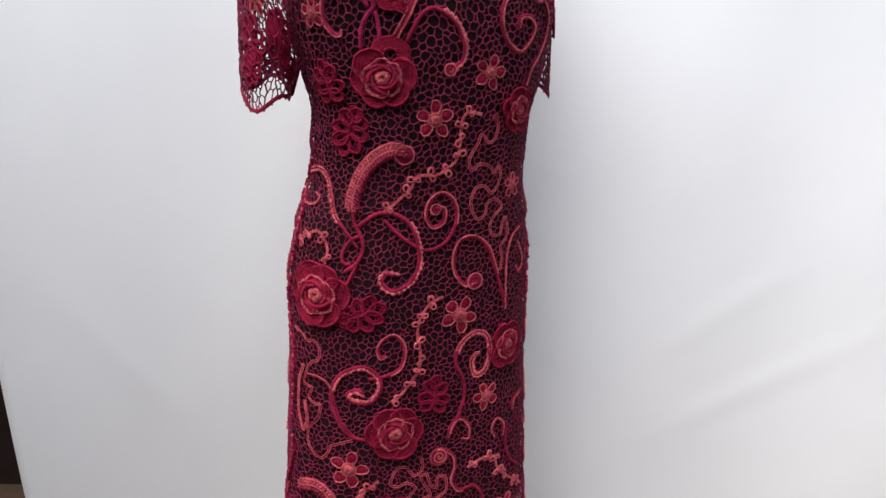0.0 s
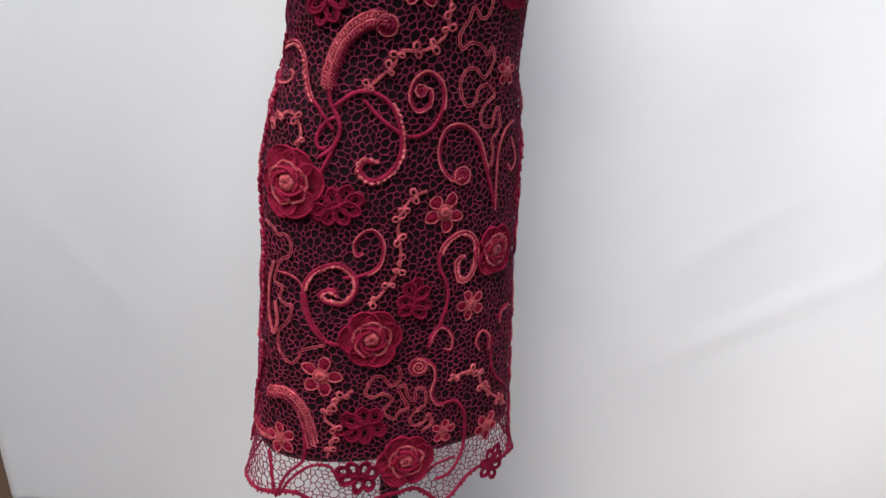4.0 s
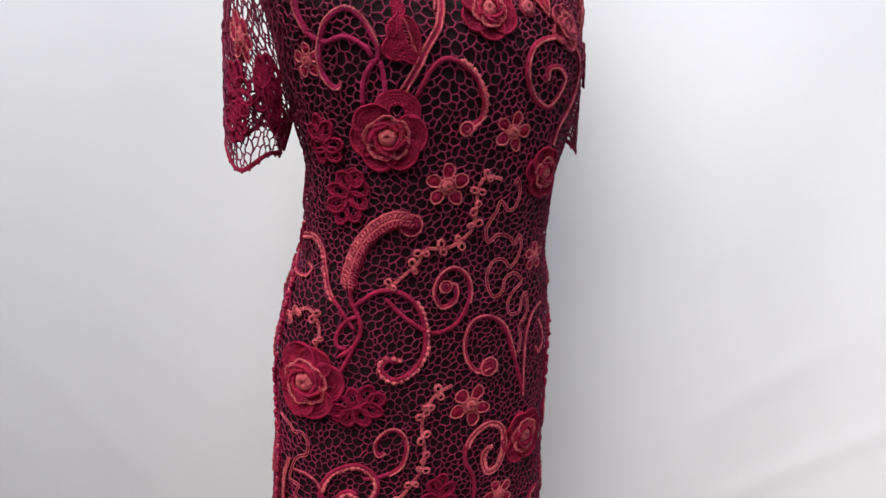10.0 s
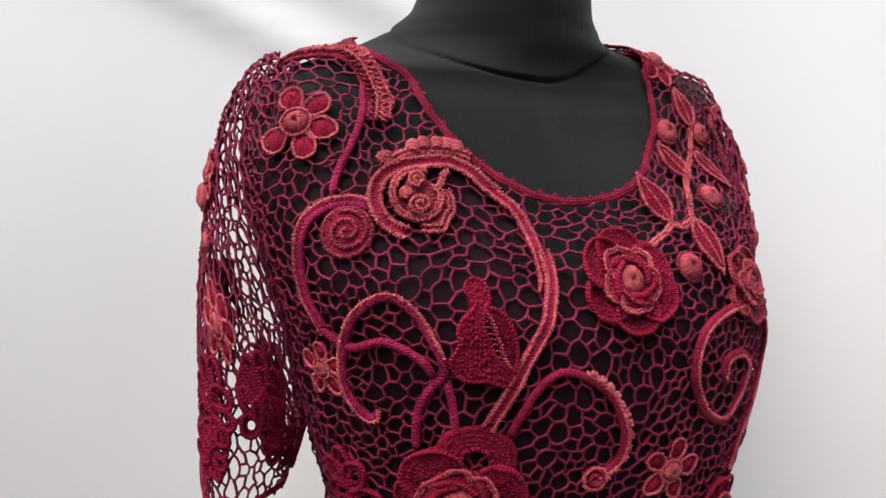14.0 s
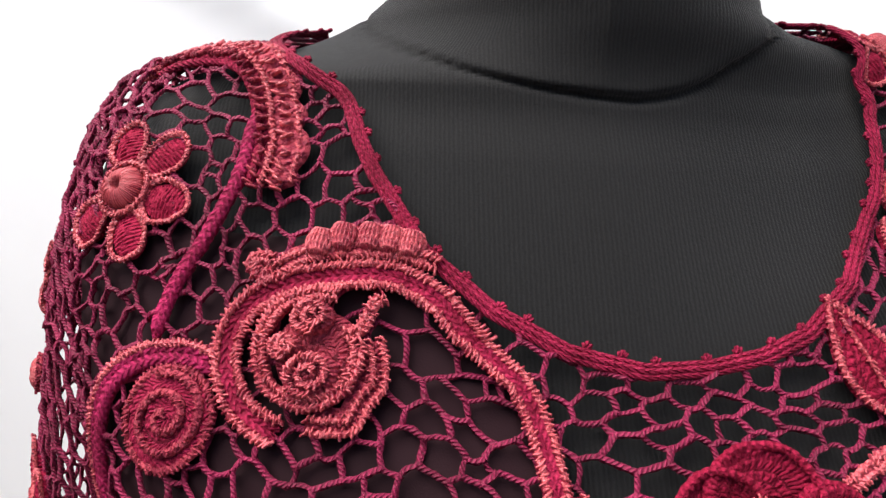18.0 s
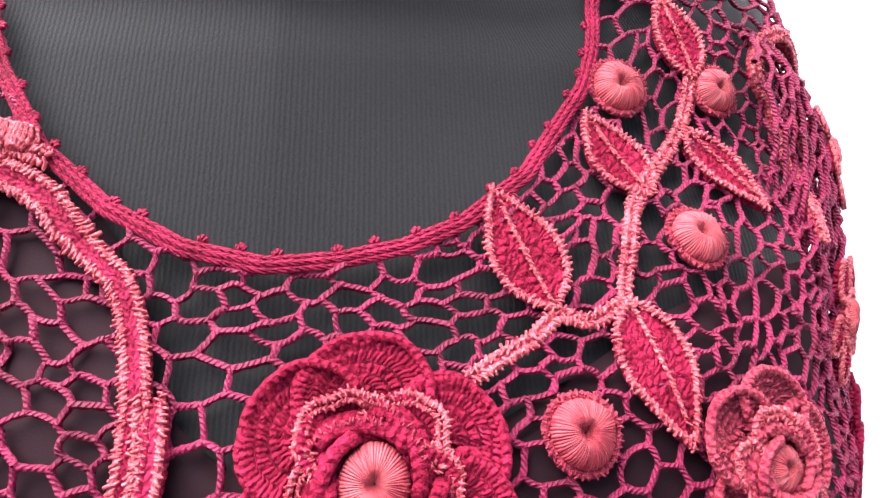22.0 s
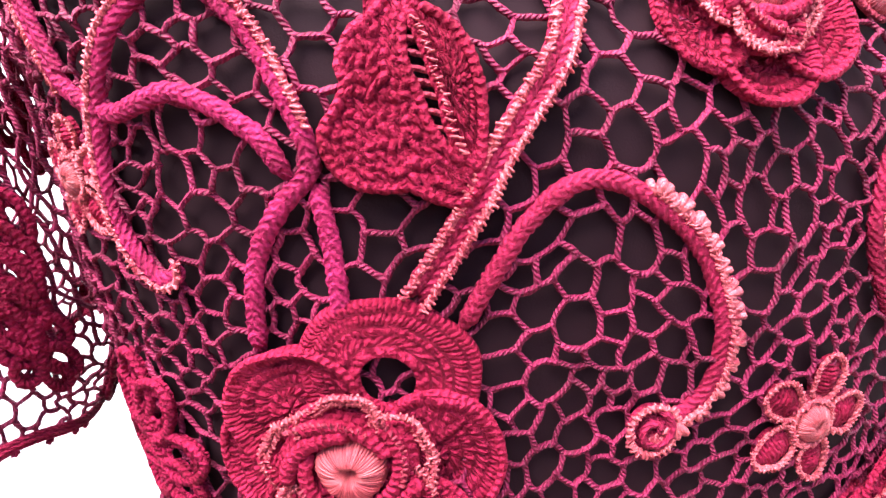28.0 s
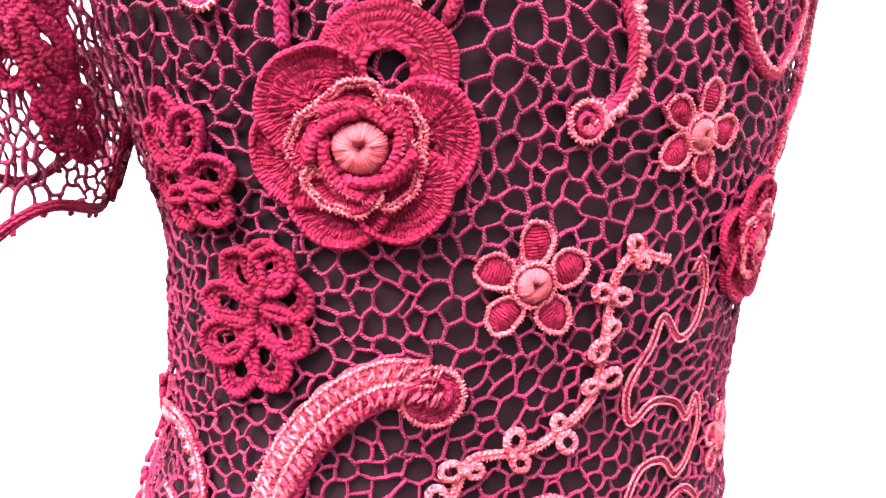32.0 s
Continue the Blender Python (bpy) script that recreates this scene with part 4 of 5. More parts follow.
def rose(spot, r, petals=6, seed=1, open_gap=None, squash=1.0, mat=None):
    """Layered rose: broad petals in rows, a ruffled inner ring edged with coral thread, a satin button."""
    rng = np.random.default_rng(seed)
    core = 0.42 if open_gap is not None else 0.55
    base = part("rose", lobe(spot, 0, 0, r * core, r * core * squash, 0, 0.002, 0.002, rows=4, stitches=30), mat or M_ROSE, dress, "crimson layered crochet rose with a coral button")
    for k in range(petals):
        a = 360 / petals * k + rng.uniform(-8, 8)
        if open_gap is not None and abs((a - open_gap + 180) % 360 - 180) < 24:
            continue
        ca, sa = math.cos(radians(a)), math.sin(radians(a)) * squash
        size = r * rng.uniform(0.40, 0.48)
        hi = 0.0028 + 0.0013 * (k % 3)
        x, y = ca * r * 0.58, sa * r * 0.58
        leafage = lobe(spot, x, y, size * 0.92, size * 1.08, a, hi, hi + 0.0012, tilt=(0.0010, 0.0022), rows=5, deep=0.0009, bowl=-0.0012)
        rim = rope(local_line(spot, ring_points(x, y, size * 0.91, size * 1.07, a, 18, (-120, 120), 0.02)), 0.0013, lift=(hi + 0.0014) / 0.0013, knob=0.14, pitch=0.0029)
        part("petal", joined(leafage, rim), mat or M_ROSE, base)
    if open_gap is not None:                            # one petal is a wide ring round an opening
        ca, sa = math.cos(radians(open_gap)), math.sin(radians(open_gap))
        part("ring_petal", lobe(spot, ca * r * 0.72, sa * r * 0.72, r * 0.56, r * 0.62, open_gap, 0.0045, 0.004, rows=5, stitches=34, deep=0.0006, hollow=0.3), mat or M_ROSE, base)
    for k in range(5):
        a = 72 * k + rng.uniform(-6, 6) + 20
        ca, sa = math.cos(radians(a)), math.sin(radians(a)) * squash
        size = r * rng.uniform(0.25, 0.29)
        hi = 0.0066 + 0.0012 * (k % 2)
        p = part("inner_petal", lobe(spot, ca * r * 0.33, sa * r * 0.33, size, size * 1.12, a, hi - 0.003, hi, tilt=(0.001, 0.0022), rows=3, stitches=18, deep=0.0005), mat or M_ROSE, base)
        line = local_line(spot, ring_points(ca * r * 0.33, sa * r * 0.33, size * 1.0, size * 1.12, a, 18, (-96, 98), 0.07))
        part("petal_edging", joined(edging(line, -0.0003, hi + 0.0008, 0.0024, 0.0014, 0.9, rng=rng), edging(line, 0.0016, hi + 0.0004, 0.0024, 0.0011, 0.9, rng=rng)), M_PINK, p, "coral edging")
    for k in range(5):                                  # ruffles wound about one another close round the middle
        a = 72 * k + rng.uniform(-10, 10)
        u = np.linspace(0, 1, 8)
        bend = np.radians(a + 128 * u)
        reach = r * (0.300 + 0.17 * u - 0.05 * np.sin(np.pi * u))
        line = local_line(spot, list(zip(reach * np.cos(bend), reach * np.sin(bend) * squash)))
        w = np.clip(r * 0.055, 0.0013, 0.0024)
        turned = joined(rope(line, w, lift=(0.0086 + 0.0006 * (k % 2)) / w, knob=0.13, pitch=0.0028), ribbon(line, 0.0, -r * 0.13, 0.0086, 0.0066, rows=2, deep=0.0006))
        ruffle = part("ruffle", turned, mat or M_ROSE, base)
        if k % 2 == 0:
            part("ruffle_edging", edging(line, -w * 0.5, 0.0100, 0.0024, 0.0012, 0.8, rng=rng, start=0.35, stop=1.0, thread=False), M_ROSY, ruffle, "coral edging")
    part("flower_centre", button_geo(spot, 0, 0, r * 0.245, 0.0070, 0.5), M_SATIN, base, "coral satin-stitched centre")
    return base


def flower(spot, r, petals=5, seed=1, squash=1.0, free=None):
    """Small open flower: looped petals outlined in coral with darker fillings, and a satin button."""
    rng = np.random.default_rng(seed)
    base = part("flower", lobe(spot, 0, 0, r * 0.40, r * 0.40 * squash, 0, 0.003, 0.0032, rows=3, stitches=22), M_ROSY, dress, "coral and crimson crochet flower")
    for k in range(petals):
        a = 360 / petals * k + rng.uniform(-7, 7)
        ca, sa = math.cos(radians(a)), math.sin(radians(a)) * squash
        rl, rw = r * rng.uniform(0.30, 0.36), r * rng.uniform(0.25, 0.30)
        if k == free:
            continue
        p = part("petal", lobe(spot, ca * r * 0.66, sa * r * 0.66, rl * 0.92, rw * 0.92, a, 0.0042, 0.0020, rows=4, deep=0.0003, satin=True), M_ROSE, base)
        line = local_line(spot, ring_points(ca * r * 0.66, sa * r * 0.66, rl, rw, a, 18, (-165, 165), 0.06))
        part("petal_edging", joined(rope(line, 0.0008, lift=2.9, knob=0.2, pitch=0.003), edging(line, -0.0004, 0.0030, 0.0022, 0.0011, 0.8, rng=rng)), M_PINK, p, "coral looped outline")
    line = local_line(spot, ring_points(0, 0, r * 0.37, r * 0.37 * squash, 0, 16))
    part("collar", edging(line, 0.0002, 0.0038, 0.0026, 0.0013, 0.5, rng=rng), M_PINK, base)
    part("flower_centre", button_geo(spot, 0, 0, r * 0.29, 0.0036, 0.6), M_SATIN, base, "coral satin-stitched centre")
    return base


def leaf(spot, length, width):
    """Pointed leaf along the spot's own x from its base: a stitched blade, coral outline and midrib."""
    up = [(0, 0), (length * 0.22, width * 0.4), (length * 0.52, width * 0.5), (length * 0.82, width * 0.27), (length * 1.04, 0)]
    rim = up + [(x, -y) for x, y in up[-2:0:-1]]
    body = part("leaf", patch(spot, rim, 0.0033, 0.0030, 4, deep=0.0005, plain_rows=True), M_ROSE, dress, "crimson crochet leaf with a coral outline")
    for sgn in (1, -1):
        line = local_line(spot, [(x, y * sgn) for x, y in up])
        part("leaf_edging", edging(line, 0.0003 * sgn, 0.0032, 0.0026, 0.0017, 0.7), M_PINK, body, "coral outline")
    part("midrib", edging(local_line(spot, [(0, 0), (length / 2, width * 0.03), (length * 0.9, 0)]), 0.0001, 0.0038, 0.003, 0.0012, 2.0), M_PINK, body)
    return body


def looped_leaf(spot, r, loops=5, spread=220, seed=2, mat=None):
    """Openwork leaf: crocheted loops, each round a narrow opening, springing in pairs from a midrib, and one at the tip."""
    rng = np.random.default_rng(seed)
    mat = mat or M_LEAFY
    rib = local_line(spot, [(-0.7 * r, 0.04 * r), (-0.2 * r, -0.03 * r), (0.15 * r, 0.02 * r), (0.4 * r, 0)])
    base = part("openwork_leaf", rope(rib, 0.0024, lift=1.5, knob=0.12), mat, dress, "crimson openwork crochet leaf of looped lobes")
    spots = [(-0.36, 118, 0.34), (-0.36, -118, 0.34), (-0.16, 82, 0.40), (-0.16, -82, 0.40), (0.12, 50, 0.39), (0.12, -50, 0.39), (0.34, 0, 0.36)]
    if loops >= 6:
        spots += [(-0.5, 165, 0.28), (-0.5, -165, 0.28)]
    for k, (x, a, ln) in enumerate(spots):
        a += rng.uniform(-9, 9)
        ln, wd = r * ln * rng.uniform(1.0, 1.12), r * rng.uniform(0.25, 0.30)
        c, s = x * r + math.cos(radians(a)) * ln, math.sin(radians(a)) * ln
        up = 0.0030 + 0.0012 * (k % 2)
        line = local_line(spot, ring_points(c, s, ln, wd, a, 18, (-178, 178), 0.04))
        geo = [lobe(spot, c, s, ln, wd, a, up, up + 0.0006, rows=3, deep=0.0008, hollow=0.4), rope(line, 0.0017, lift=(up + 0.0003) / 0.0017, knob=0.12)]
        part("loop", joined(*geo), mat, base)
    return base


def vine(points, r=0.0024, edge="", mat=None, knobs="", pitch=0.0029, taper=(1, 1), name="vine", end=0.0, place=None, double=False, span=(0.0, 1.0), bumps=0.0):
    """A raised cord through the points. edge: l, r or both, rows of coral stitches; knobs: fat coral shells on a side; end: a round coil at the last point."""
    line = Line(points, place=place)
    geo = [rope(line, r, taper=taper, pitch=pitch, across=r * 0.75 if double else 0.0)]
    if double:
        geo.append(rope(line, r, taper=taper, pitch=pitch, across=-r * 0.75))
    body = part(name, joined(*geo), mat or M_CORD, dress, "crimson raised crochet cord")
    wide = r * (1.55 if double else 0.95)
    rng = np.random.default_rng(len(points))
    for k in edge:
        part("edging", edging(line, wide * 0.8 if k == "l" else -wide * 0.8, r * 1.45, size=0.0017, rng=rng, start=span[0], stop=span[1]), M_PINK, body, "coral edging")
    for k in knobs:
        part("shell_edging", shells(line, (wide + 0.0014) * (1 if k == "l" else -1), r * 0.9, rng=rng, start=span[0], stop=span[1]), M_PINK, body, "fat coral shell stitches")
    if bumps:
        part("picot", edging(line, 0.0, r * 1.9, bumps, 0.0048, 0.2, 0.8, rng, 0, 1, False), mat or M_CORD, body)
    if end:
        coil(body, line, end)
    return body


def near(line, i):
    """A flat patch of its own at one place of a line: x along it, y across, h off the cloth."""
    p, n, t, sd = line.p[i], line.n[i], line.t[i], line.side[i]

    class Flat:
        def __call__(self, a, b, h=0.0):
            a, b, h = np.broadcast_arrays(*(np.asarray(q, float) for q in (a, b, h)))
            return p + a[..., None] * t + b[..., None] * sd + h[..., None] * n
    return Flat()


def coil(body, line, r):
    """A flat round coil at the end of a cord: a crimson disc wound in a spiral, a coral thread along its rim."""
    spot = near(line, -1)
    d = part("coil", lobe(spot, 0, 0, r, r, 0, 0.0030, 0.0024, rows=3, stitches=20, deep=0.0009), M_CORD, body)
    turn = np.linspace(0.8, 10.5, 30)
    part("coil_cord", rope(local_line(spot, [(r * 0.085 * w * math.cos(w), r * 0.085 * w * math.sin(w)) for w in turn]), 0.0013, lift=2.6, knob=0.14), M_CORD, d)
    part("coil_edging", edging(local_line(spot, ring_points(0, 0, r, r, 0, 16)), -0.0003, 0.0034, 0.0026, 0.0016, 0.6), M_PINK, d, "coral edging")


def squiggle(points, r=0.0008, place=None):
    """A wandering narrow braid: two thin coral threads along the rims of a crimson filling."""
    line = Line(points, 0.0014, place)
    body = part("thin_cord", rope(line, r * 0.72, lift=3.0, across=r * 2.1, knob=0.25, pitch=0.0026, sides=6), M_PINK, dress, "thin wandering coral double cord")
    part("second_strand", rope(line, r * 0.72, lift=3.0, across=-r * 2.1, knob=0.25, pitch=0.0026, sides=6), M_PINK, body)
    part("filling", rope(line, r * 1.7, lift=0.6, flat=0.5, knob=0.1, sides=6), M_CORD, body)
    return body


def knot_chain(points, knots, seed=4, r=0.0018, place=None):
    """A thin coral chain with clusters of bobbles along it."""
    line = Line(points, place=place)
    body = part("bobble_chain", joined(rope(line, r * 0.9, lift=1.2, knob=0.2, pitch=0.0030), edging(line, 0.0010, 0.0034, 0.0030, 0.0014, 1.2), edging(line, -0.0010, 0.0034, 0.0030, 0.0014, 1.2)), M_PINK, dress, "coral chain with paired loops")
    rng = np.random.default_rng(seed)
    for k in range(knots):
        i = min(np.searchsorted(line.s, line.length * (k + 0.5 + rng.uniform(-0.28, 0.28)) / knots), len(line.s) - 1)
        turn = rng.uniform(0.6, 2.5)
        for q in (0, 1):                                     # a pair of small open loops, one on either side
            a, big = turn + math.pi * q + rng.uniform(-0.6, 0.6), rng.uniform(0.0032, 0.0052)
            spot = near(line, i)
            loop = local_line(spot, ring_points(big * 1.25 * math.cos(a), big * 1.25 * math.sin(a), big, big * 0.8, math.degrees(a), 14))
            part("loop", joined(rope(loop, 0.0013, lift=2.6, knob=0.2, pitch=0.0026), edging(loop, 0.0006, 0.0046, 0.0026, 0.0013, 1.0)), M_PINK, body)
        part("bobble", beans(line.p[[i]] + line.n[[i]] * 0.0036, line.t[[i]], line.side[[i]], line.n[[i]], 0.0026, 0.0022, 0.0022), M_PINK, body)
    return body


def horn(points, r=0.003, side="l", wide=0.013, end=0.0, mat=None, scallop=0.003, taper=(0.7, 1.2), place=None):
    """A curved horn: a fat double cord with a ridged coral comb along its outer side."""
    line = Line(points, 0.0009, place)
    body = part("horn", joined(rope(line, r, across=r * 0.8, taper=taper), rope(line, r, across=-r * 0.8, taper=taper)), mat or M_CORD, dress, "curved crimson crochet horn with a coral comb")
    sg = 1 if side == "l" else -1
    comb = part("comb", ribbon(line, sg * r * 1.3, sg * (r * 1.3 + wide), 0.0036, 0.0026, rows=3, scallop=scallop), M_ROSY, body, "coral ridged comb")
    part("comb_edging", joined(edging(line, sg * r * 1.5, 0.0042, 0.0028, 0.0016), edging(line, sg * (r * 1.3 + wide * 0.5), 0.0035, 0.0041, max(wide * 0.32, 0.0012), 0.35, 0.24, thread=False), edging(line, sg * (r * 1.3 + wide * 0.95), 0.0026, 0.0032, 0.0016, start=0.04, stop=0.96)), M_PINK, comb)
    part("cross_ribs", edging(line, 0.0, r * 1.9, 0.0041, r * 1.25, 0.35, 0.24, thread=False), M_ROSY, body)
    if end:
        coil(body, line, end)
    return body


def trim(name, ths, zs, parent, label, picots=0.011, off=0.0012, r=0.0021, place=None):
    """A narrow band of two cords with little picot knots along its free edge."""
    place = place or (lambda a, z, h: surface(a, z, h))
    line = Track()
    p = place(ths, zs, off)
    s = np.r_[0, np.cumsum(np.linalg.norm(np.diff(p, axis=0), axis=1))]
    n = int(s[-1] / 0.0018)
    line.s = np.linspace(0, s[-1], n)
    a, z = np.interp(line.s, s, ths), np.interp(line.s, s, zs)
    line.p, line.length = place(a, z, off), s[-1]
    line.n = unit(place(a, z, off + 0.01) - line.p)
    line.t = unit(np.gradient(line.p, axis=0))
    line.side = np.cross(line.n, line.t)
    band = part(name, joined(*[rope(line, r * 0.62, lift=1.1 + 0.4 * (k == 0.7), across=-k * r * 0.95, pitch=0.0025, knob=0.08) for k in (-0.3, 0.7, 1.7)]), M_CORD, parent, label)
    if picots:
        k = int(s[-1] / picots)
        q = np.linspace(0, n - 1, k).astype(int)
        rng = np.random.default_rng(k)
        q = np.clip(q + rng.integers(-2, 3, k), 0, n - 1)
        c, e = line.p[q] + line.n[q] * r * 0.8, rng.uniform(0.75, 1.2, (k, 1))
        tufts = [beans(c + line.side[q] * r * (1.1 + a) * e + line.t[q] * b, unit(line.side[q] + line.t[q] * b * 300), line.t[q], line.n[q], r * 0.62, r * 0.44, r * 0.48) for a, b in ((0.0, -r * 0.5), (0.1, r * 0.5), (0.4, 0.0))]
        part("picot", joined(*tufts), M_CORD, band)
    return band


# sleeves: open lace tubes hanging from the shoulders
for side in (-1, 1):
    lo, hi = (-np.pi, -0.12), (np.pi, 1.08)
    net("sleeve_net", lambda ph, v, side=side: sleeve_point(side, ph, v), lo, hi, lambda ph, v: 0.0080 + 0 * ph, lambda q: q * [0.055, 0.27], 0.0010,
        lambda ph, v: (v > 0) & (v < 1) & (np.abs(ph) < 3.13), lambda m: np.stack([m[:, 0], np.clip(m[:, 1], 0, 1)], -1), dress,
        "burgundy crochet mesh of a short sleeve", 11 + side, 14000)
    a = np.linspace(-np.pi, np.pi, 160)
    trim("sleeve_edge", a[::side], np.ones(160), dress, "burgundy picot edge of the sleeve", 0.013, 0.0, 0.0018, place=lambda q, z, h, side=side: sleeve_point(side, q, z, h))

a = np.linspace(-np.pi, np.pi, 500)
trim("neckline_trim", a, neckline(a), dress, "crimson crochet neckline band with picots", 0.0125, r=0.00175)
trim("hem_trim", a[::-1], hemline(a[::-1]), dress, "burgundy crochet hem band with picots", 0.012)


def spiral_disc(spot, r, mat=None, thread=None):
    """A flat round coil of thread."""
    d = part("disc", lobe(spot, 0, 0, r, r, 0, 0.004, 0.0028, rows=4, stitches=30, deep=0.0006), mat or M_MAGENTA, dress, "coiled crochet disc with a rosy edge")
    a = np.linspace(0.6, 14.5, 40)
    line = local_line(spot, [(r * 0.9 * q / 14.5 * math.cos(q), r * 0.9 * q / 14.5 * math.sin(q)) for q in a])
    part("coil_thread", joined(rope(line, 0.0012, lift=2.9, knob=0.2, pitch=0.003, sides=6), edging(line, 0.0004, 0.0042, 0.003, 0.0014, 1.0)), thread or M_MAGENTA, d)
    part("disc_edging", edging(local_line(spot, ring_points(0, 0, r, r, 0, 18)), -0.0002, 0.0026, 0.0025, 0.0017, 0.8), M_ROSY, d, "rosy edging")
    return d


def whorl(arm, ring, fan, knots, stalk, comb, puffs, curl):
    """The coral whorl on her chest: an outer arm, an inner ring with knots in it, a ridged fan, a stalk, and a comb of puffs on its back."""
    line = Line(arm, 0.0009)
    d = part("whorl", joined(rope(line, 0.0022, across=0.0017, pitch=0.0030), rope(line, 0.0022, across=-0.0017, pitch=0.0030)), M_CORD, dress, "raised coral and crimson crochet whorl")
    for q in (1, -1):
        part("whorl_edging", edging(line, q * 0.0034, 0.0036, 0.0024, 0.0019, 0.9), M_PINK, d, "coral edging")
    inner = Line(ring, 0.0009)
    c = part("inner_ring", joined(rope(inner, 0.0022, lift=1.7, pitch=0.0029), lobe(Spot(-47.3, 1.3600), 0, 0, 0.0132, 0.0128, 0, 0.0044, 0.0030, rows=4, deep=0.0008)), M_ROSY, d)
    for q, h in ((0.0012, 0.0058), (-0.0011, 0.0058)):
        part("ring_stitches", edging(inner, q, h, 0.0024, 0.0017, 0.9), M_PINK, c)
    edge = Line(fan, 0.0009)
    g = part("fan", ribbon(edge, 0.0, 0.0085, 0.0026, 0.0034, rows=3, pitch=0.0026, deep=0.0008), M_ROSY, d, "ridged coral fan")
    part("fan_edging", joined(edging(edge, 0.0004, 0.0030, 0.0026, 0.0018, 0.9), edging(edge, 0.0040, 0.0042, 0.0026, 0.0016, 0.9)), M_PINK, g)
    for a, z, q in knots:
        spot = Spot(a, z)
        k = part("knot", lobe(spot, 0, 0, q, q * 0.85, 20, 0.0084, 0.0060, rows=3, deep=0.0009), M_ROSY, d)
        turn = np.linspace(0, 11.0, 26)
        part("knot_stitches", edging(local_line(spot, [(q * (0.2 + 0.068 * w) * math.cos(w), q * (0.2 + 0.06 * w) * math.sin(w)) for w in turn]), 0.0002, 0.0088, 0.0022, 0.0015, 0.9), M_PINK, k)
    stem = Line(stalk, 0.0009)
    part("stalk", joined(rope(stem, 0.0019, lift=1.6), edging(stem, 0.0008, 0.0046, 0.0024, 0.0018, 0.9), edging(stem, -0.0010, 0.0042, 0.0024, 0.0018, 0.9)), M_PINK, d)
    back = Line(comb, 0.0009)
    b = part("comb", joined(rope(back, 0.0020, lift=1.3), ribbon(back, 0.0, 0.0060, 0.0038, 0.0030, rows=2, deep=0.0007)), M_ROSY, d, "coral comb of puffs")
    part("comb_edging", joined(edging(back, -0.0006, 0.0040, 0.0024, 0.0018, 0.9), edging(back, 0.0026, 0.0044, 0.0026, 0.0018, 0.9)), M_PINK, b)
    for a, z in puffs:
        spot = Spot(a, z, -8)
        u = np.linspace(-1, 1, 8)
        threads = [rope(local_line(spot, [(0.0014 * w, -0.0050), (0.0046 * w, -0.0004), (0.0024 * w, 0.0050)]), 0.0008, lift=(0.0031 + 0.0034 * math.sqrt(1 - 0.9 * w * w)) / 0.0008, knob=0.1) for w in u]
        part("puff", joined(lobe(spot, 0, 0, 0.0043, 0.0048, 0, 0.0064, 0.0026, rows=2, deep=0.0003), *threads), M_PINK, b)
    tip_line = Line(curl, 0.0009)
    part("curl", joined(rope(tip_line, 0.0019, lift=1.3), edging(tip_line, 0.0012, 0.0036, 0.0024, 0.0018, 0.9), edging(tip_line, -0.0012, 0.0036, 0.0024, 0.0018, 0.9)), M_PINK, b)
    return d


def slit_leaf(spot, left, right):
    """A broad crimson leaf of two pieces, its tip curling, joined across an open slit by single threads."""
    a, b = local_outline(spot, left), local_outline(spot, right)
    d = part("broad_leaf", patch(spot, a, 0.0034, 0.0042, 9, deep=0.0010, hub=a[[5, 18]].mean(0), plain_rows=True), M_ROSE, dress, "broad crimson crochet leaf with an open slit")
    half = part("leaf_half", patch(spot, b, 0.0046, 0.0040, 5, deep=0.0009), M_ROSE, d)
    part("leaf_rim", joined(rope(local_line(spot, list(a) + [a[0]]), 0.0014, lift=2.4, knob=0.14, pitch=0.0029)), M_ROSE, d)
    part("leaf_half_rim", joined(rope(local_line(spot, list(b) + [b[0]]), 0.0014, lift=2.8, knob=0.14, pitch=0.0029)), M_ROSE, half)
    u = np.linspace(0.06, 0.94, 9)
    along = lambda q: np.stack([np.interp(u, np.linspace(0, 1, len(q)), q[:, k]) for k in (0, 1)], -1)
    p, q = along(a[5:11]), along(b[[12, 11, 10, 9, 8, 7]])
    ends = [spot(e[:, 0], e[:, 1], 0.0034 + 0 * u) for e in (p, q)]
    part("slit_threads", tubes(ends[0], ends[1], np.full(len(u), 0.0008), 5, 5), M_ROSY, d, "single threads across the slit")
    line = local_line(spot, list(b[[12, 11, 10, 9, 8, 7]]))
    part("slit_stitches", edging(line, 0.0004, 0.0052, 0.0030, 0.0014, 1.2, thread=False), M_PINK, half, "coral stitches along the slit")
    return d


# ---- motifs on the dress: degrees from the front, height in metres ----

# shoulder and chest, her right
horn([(-87.4, 1.4409), (-87.7, 1.4433), (-82.1, 1.4477), (-77.5, 1.4461), (-73.1, 1.4344), (-67.6, 1.4193), (-64.4, 1.405)], r=0.0023, side='l', wide=0.0095, scallop=0.003, taper=(0.8, 0.8))
vine([(-71.2, 1.4295), (-66.7, 1.4103), (-64.2, 1.3923), (-63.3, 1.3739), (-62.4, 1.3600)], r=0.0025, mat=M_MAGENTA)
vine([(-55.6, 1.3545), (-58.6, 1.3572), (-62.6, 1.3545), (-65.2, 1.3440), (-65.7, 1.3240), (-65.1, 1.2999), (-63.0, 1.2806)], r=0.0023, double=True, edge='r', mat=M_MAGENTA)
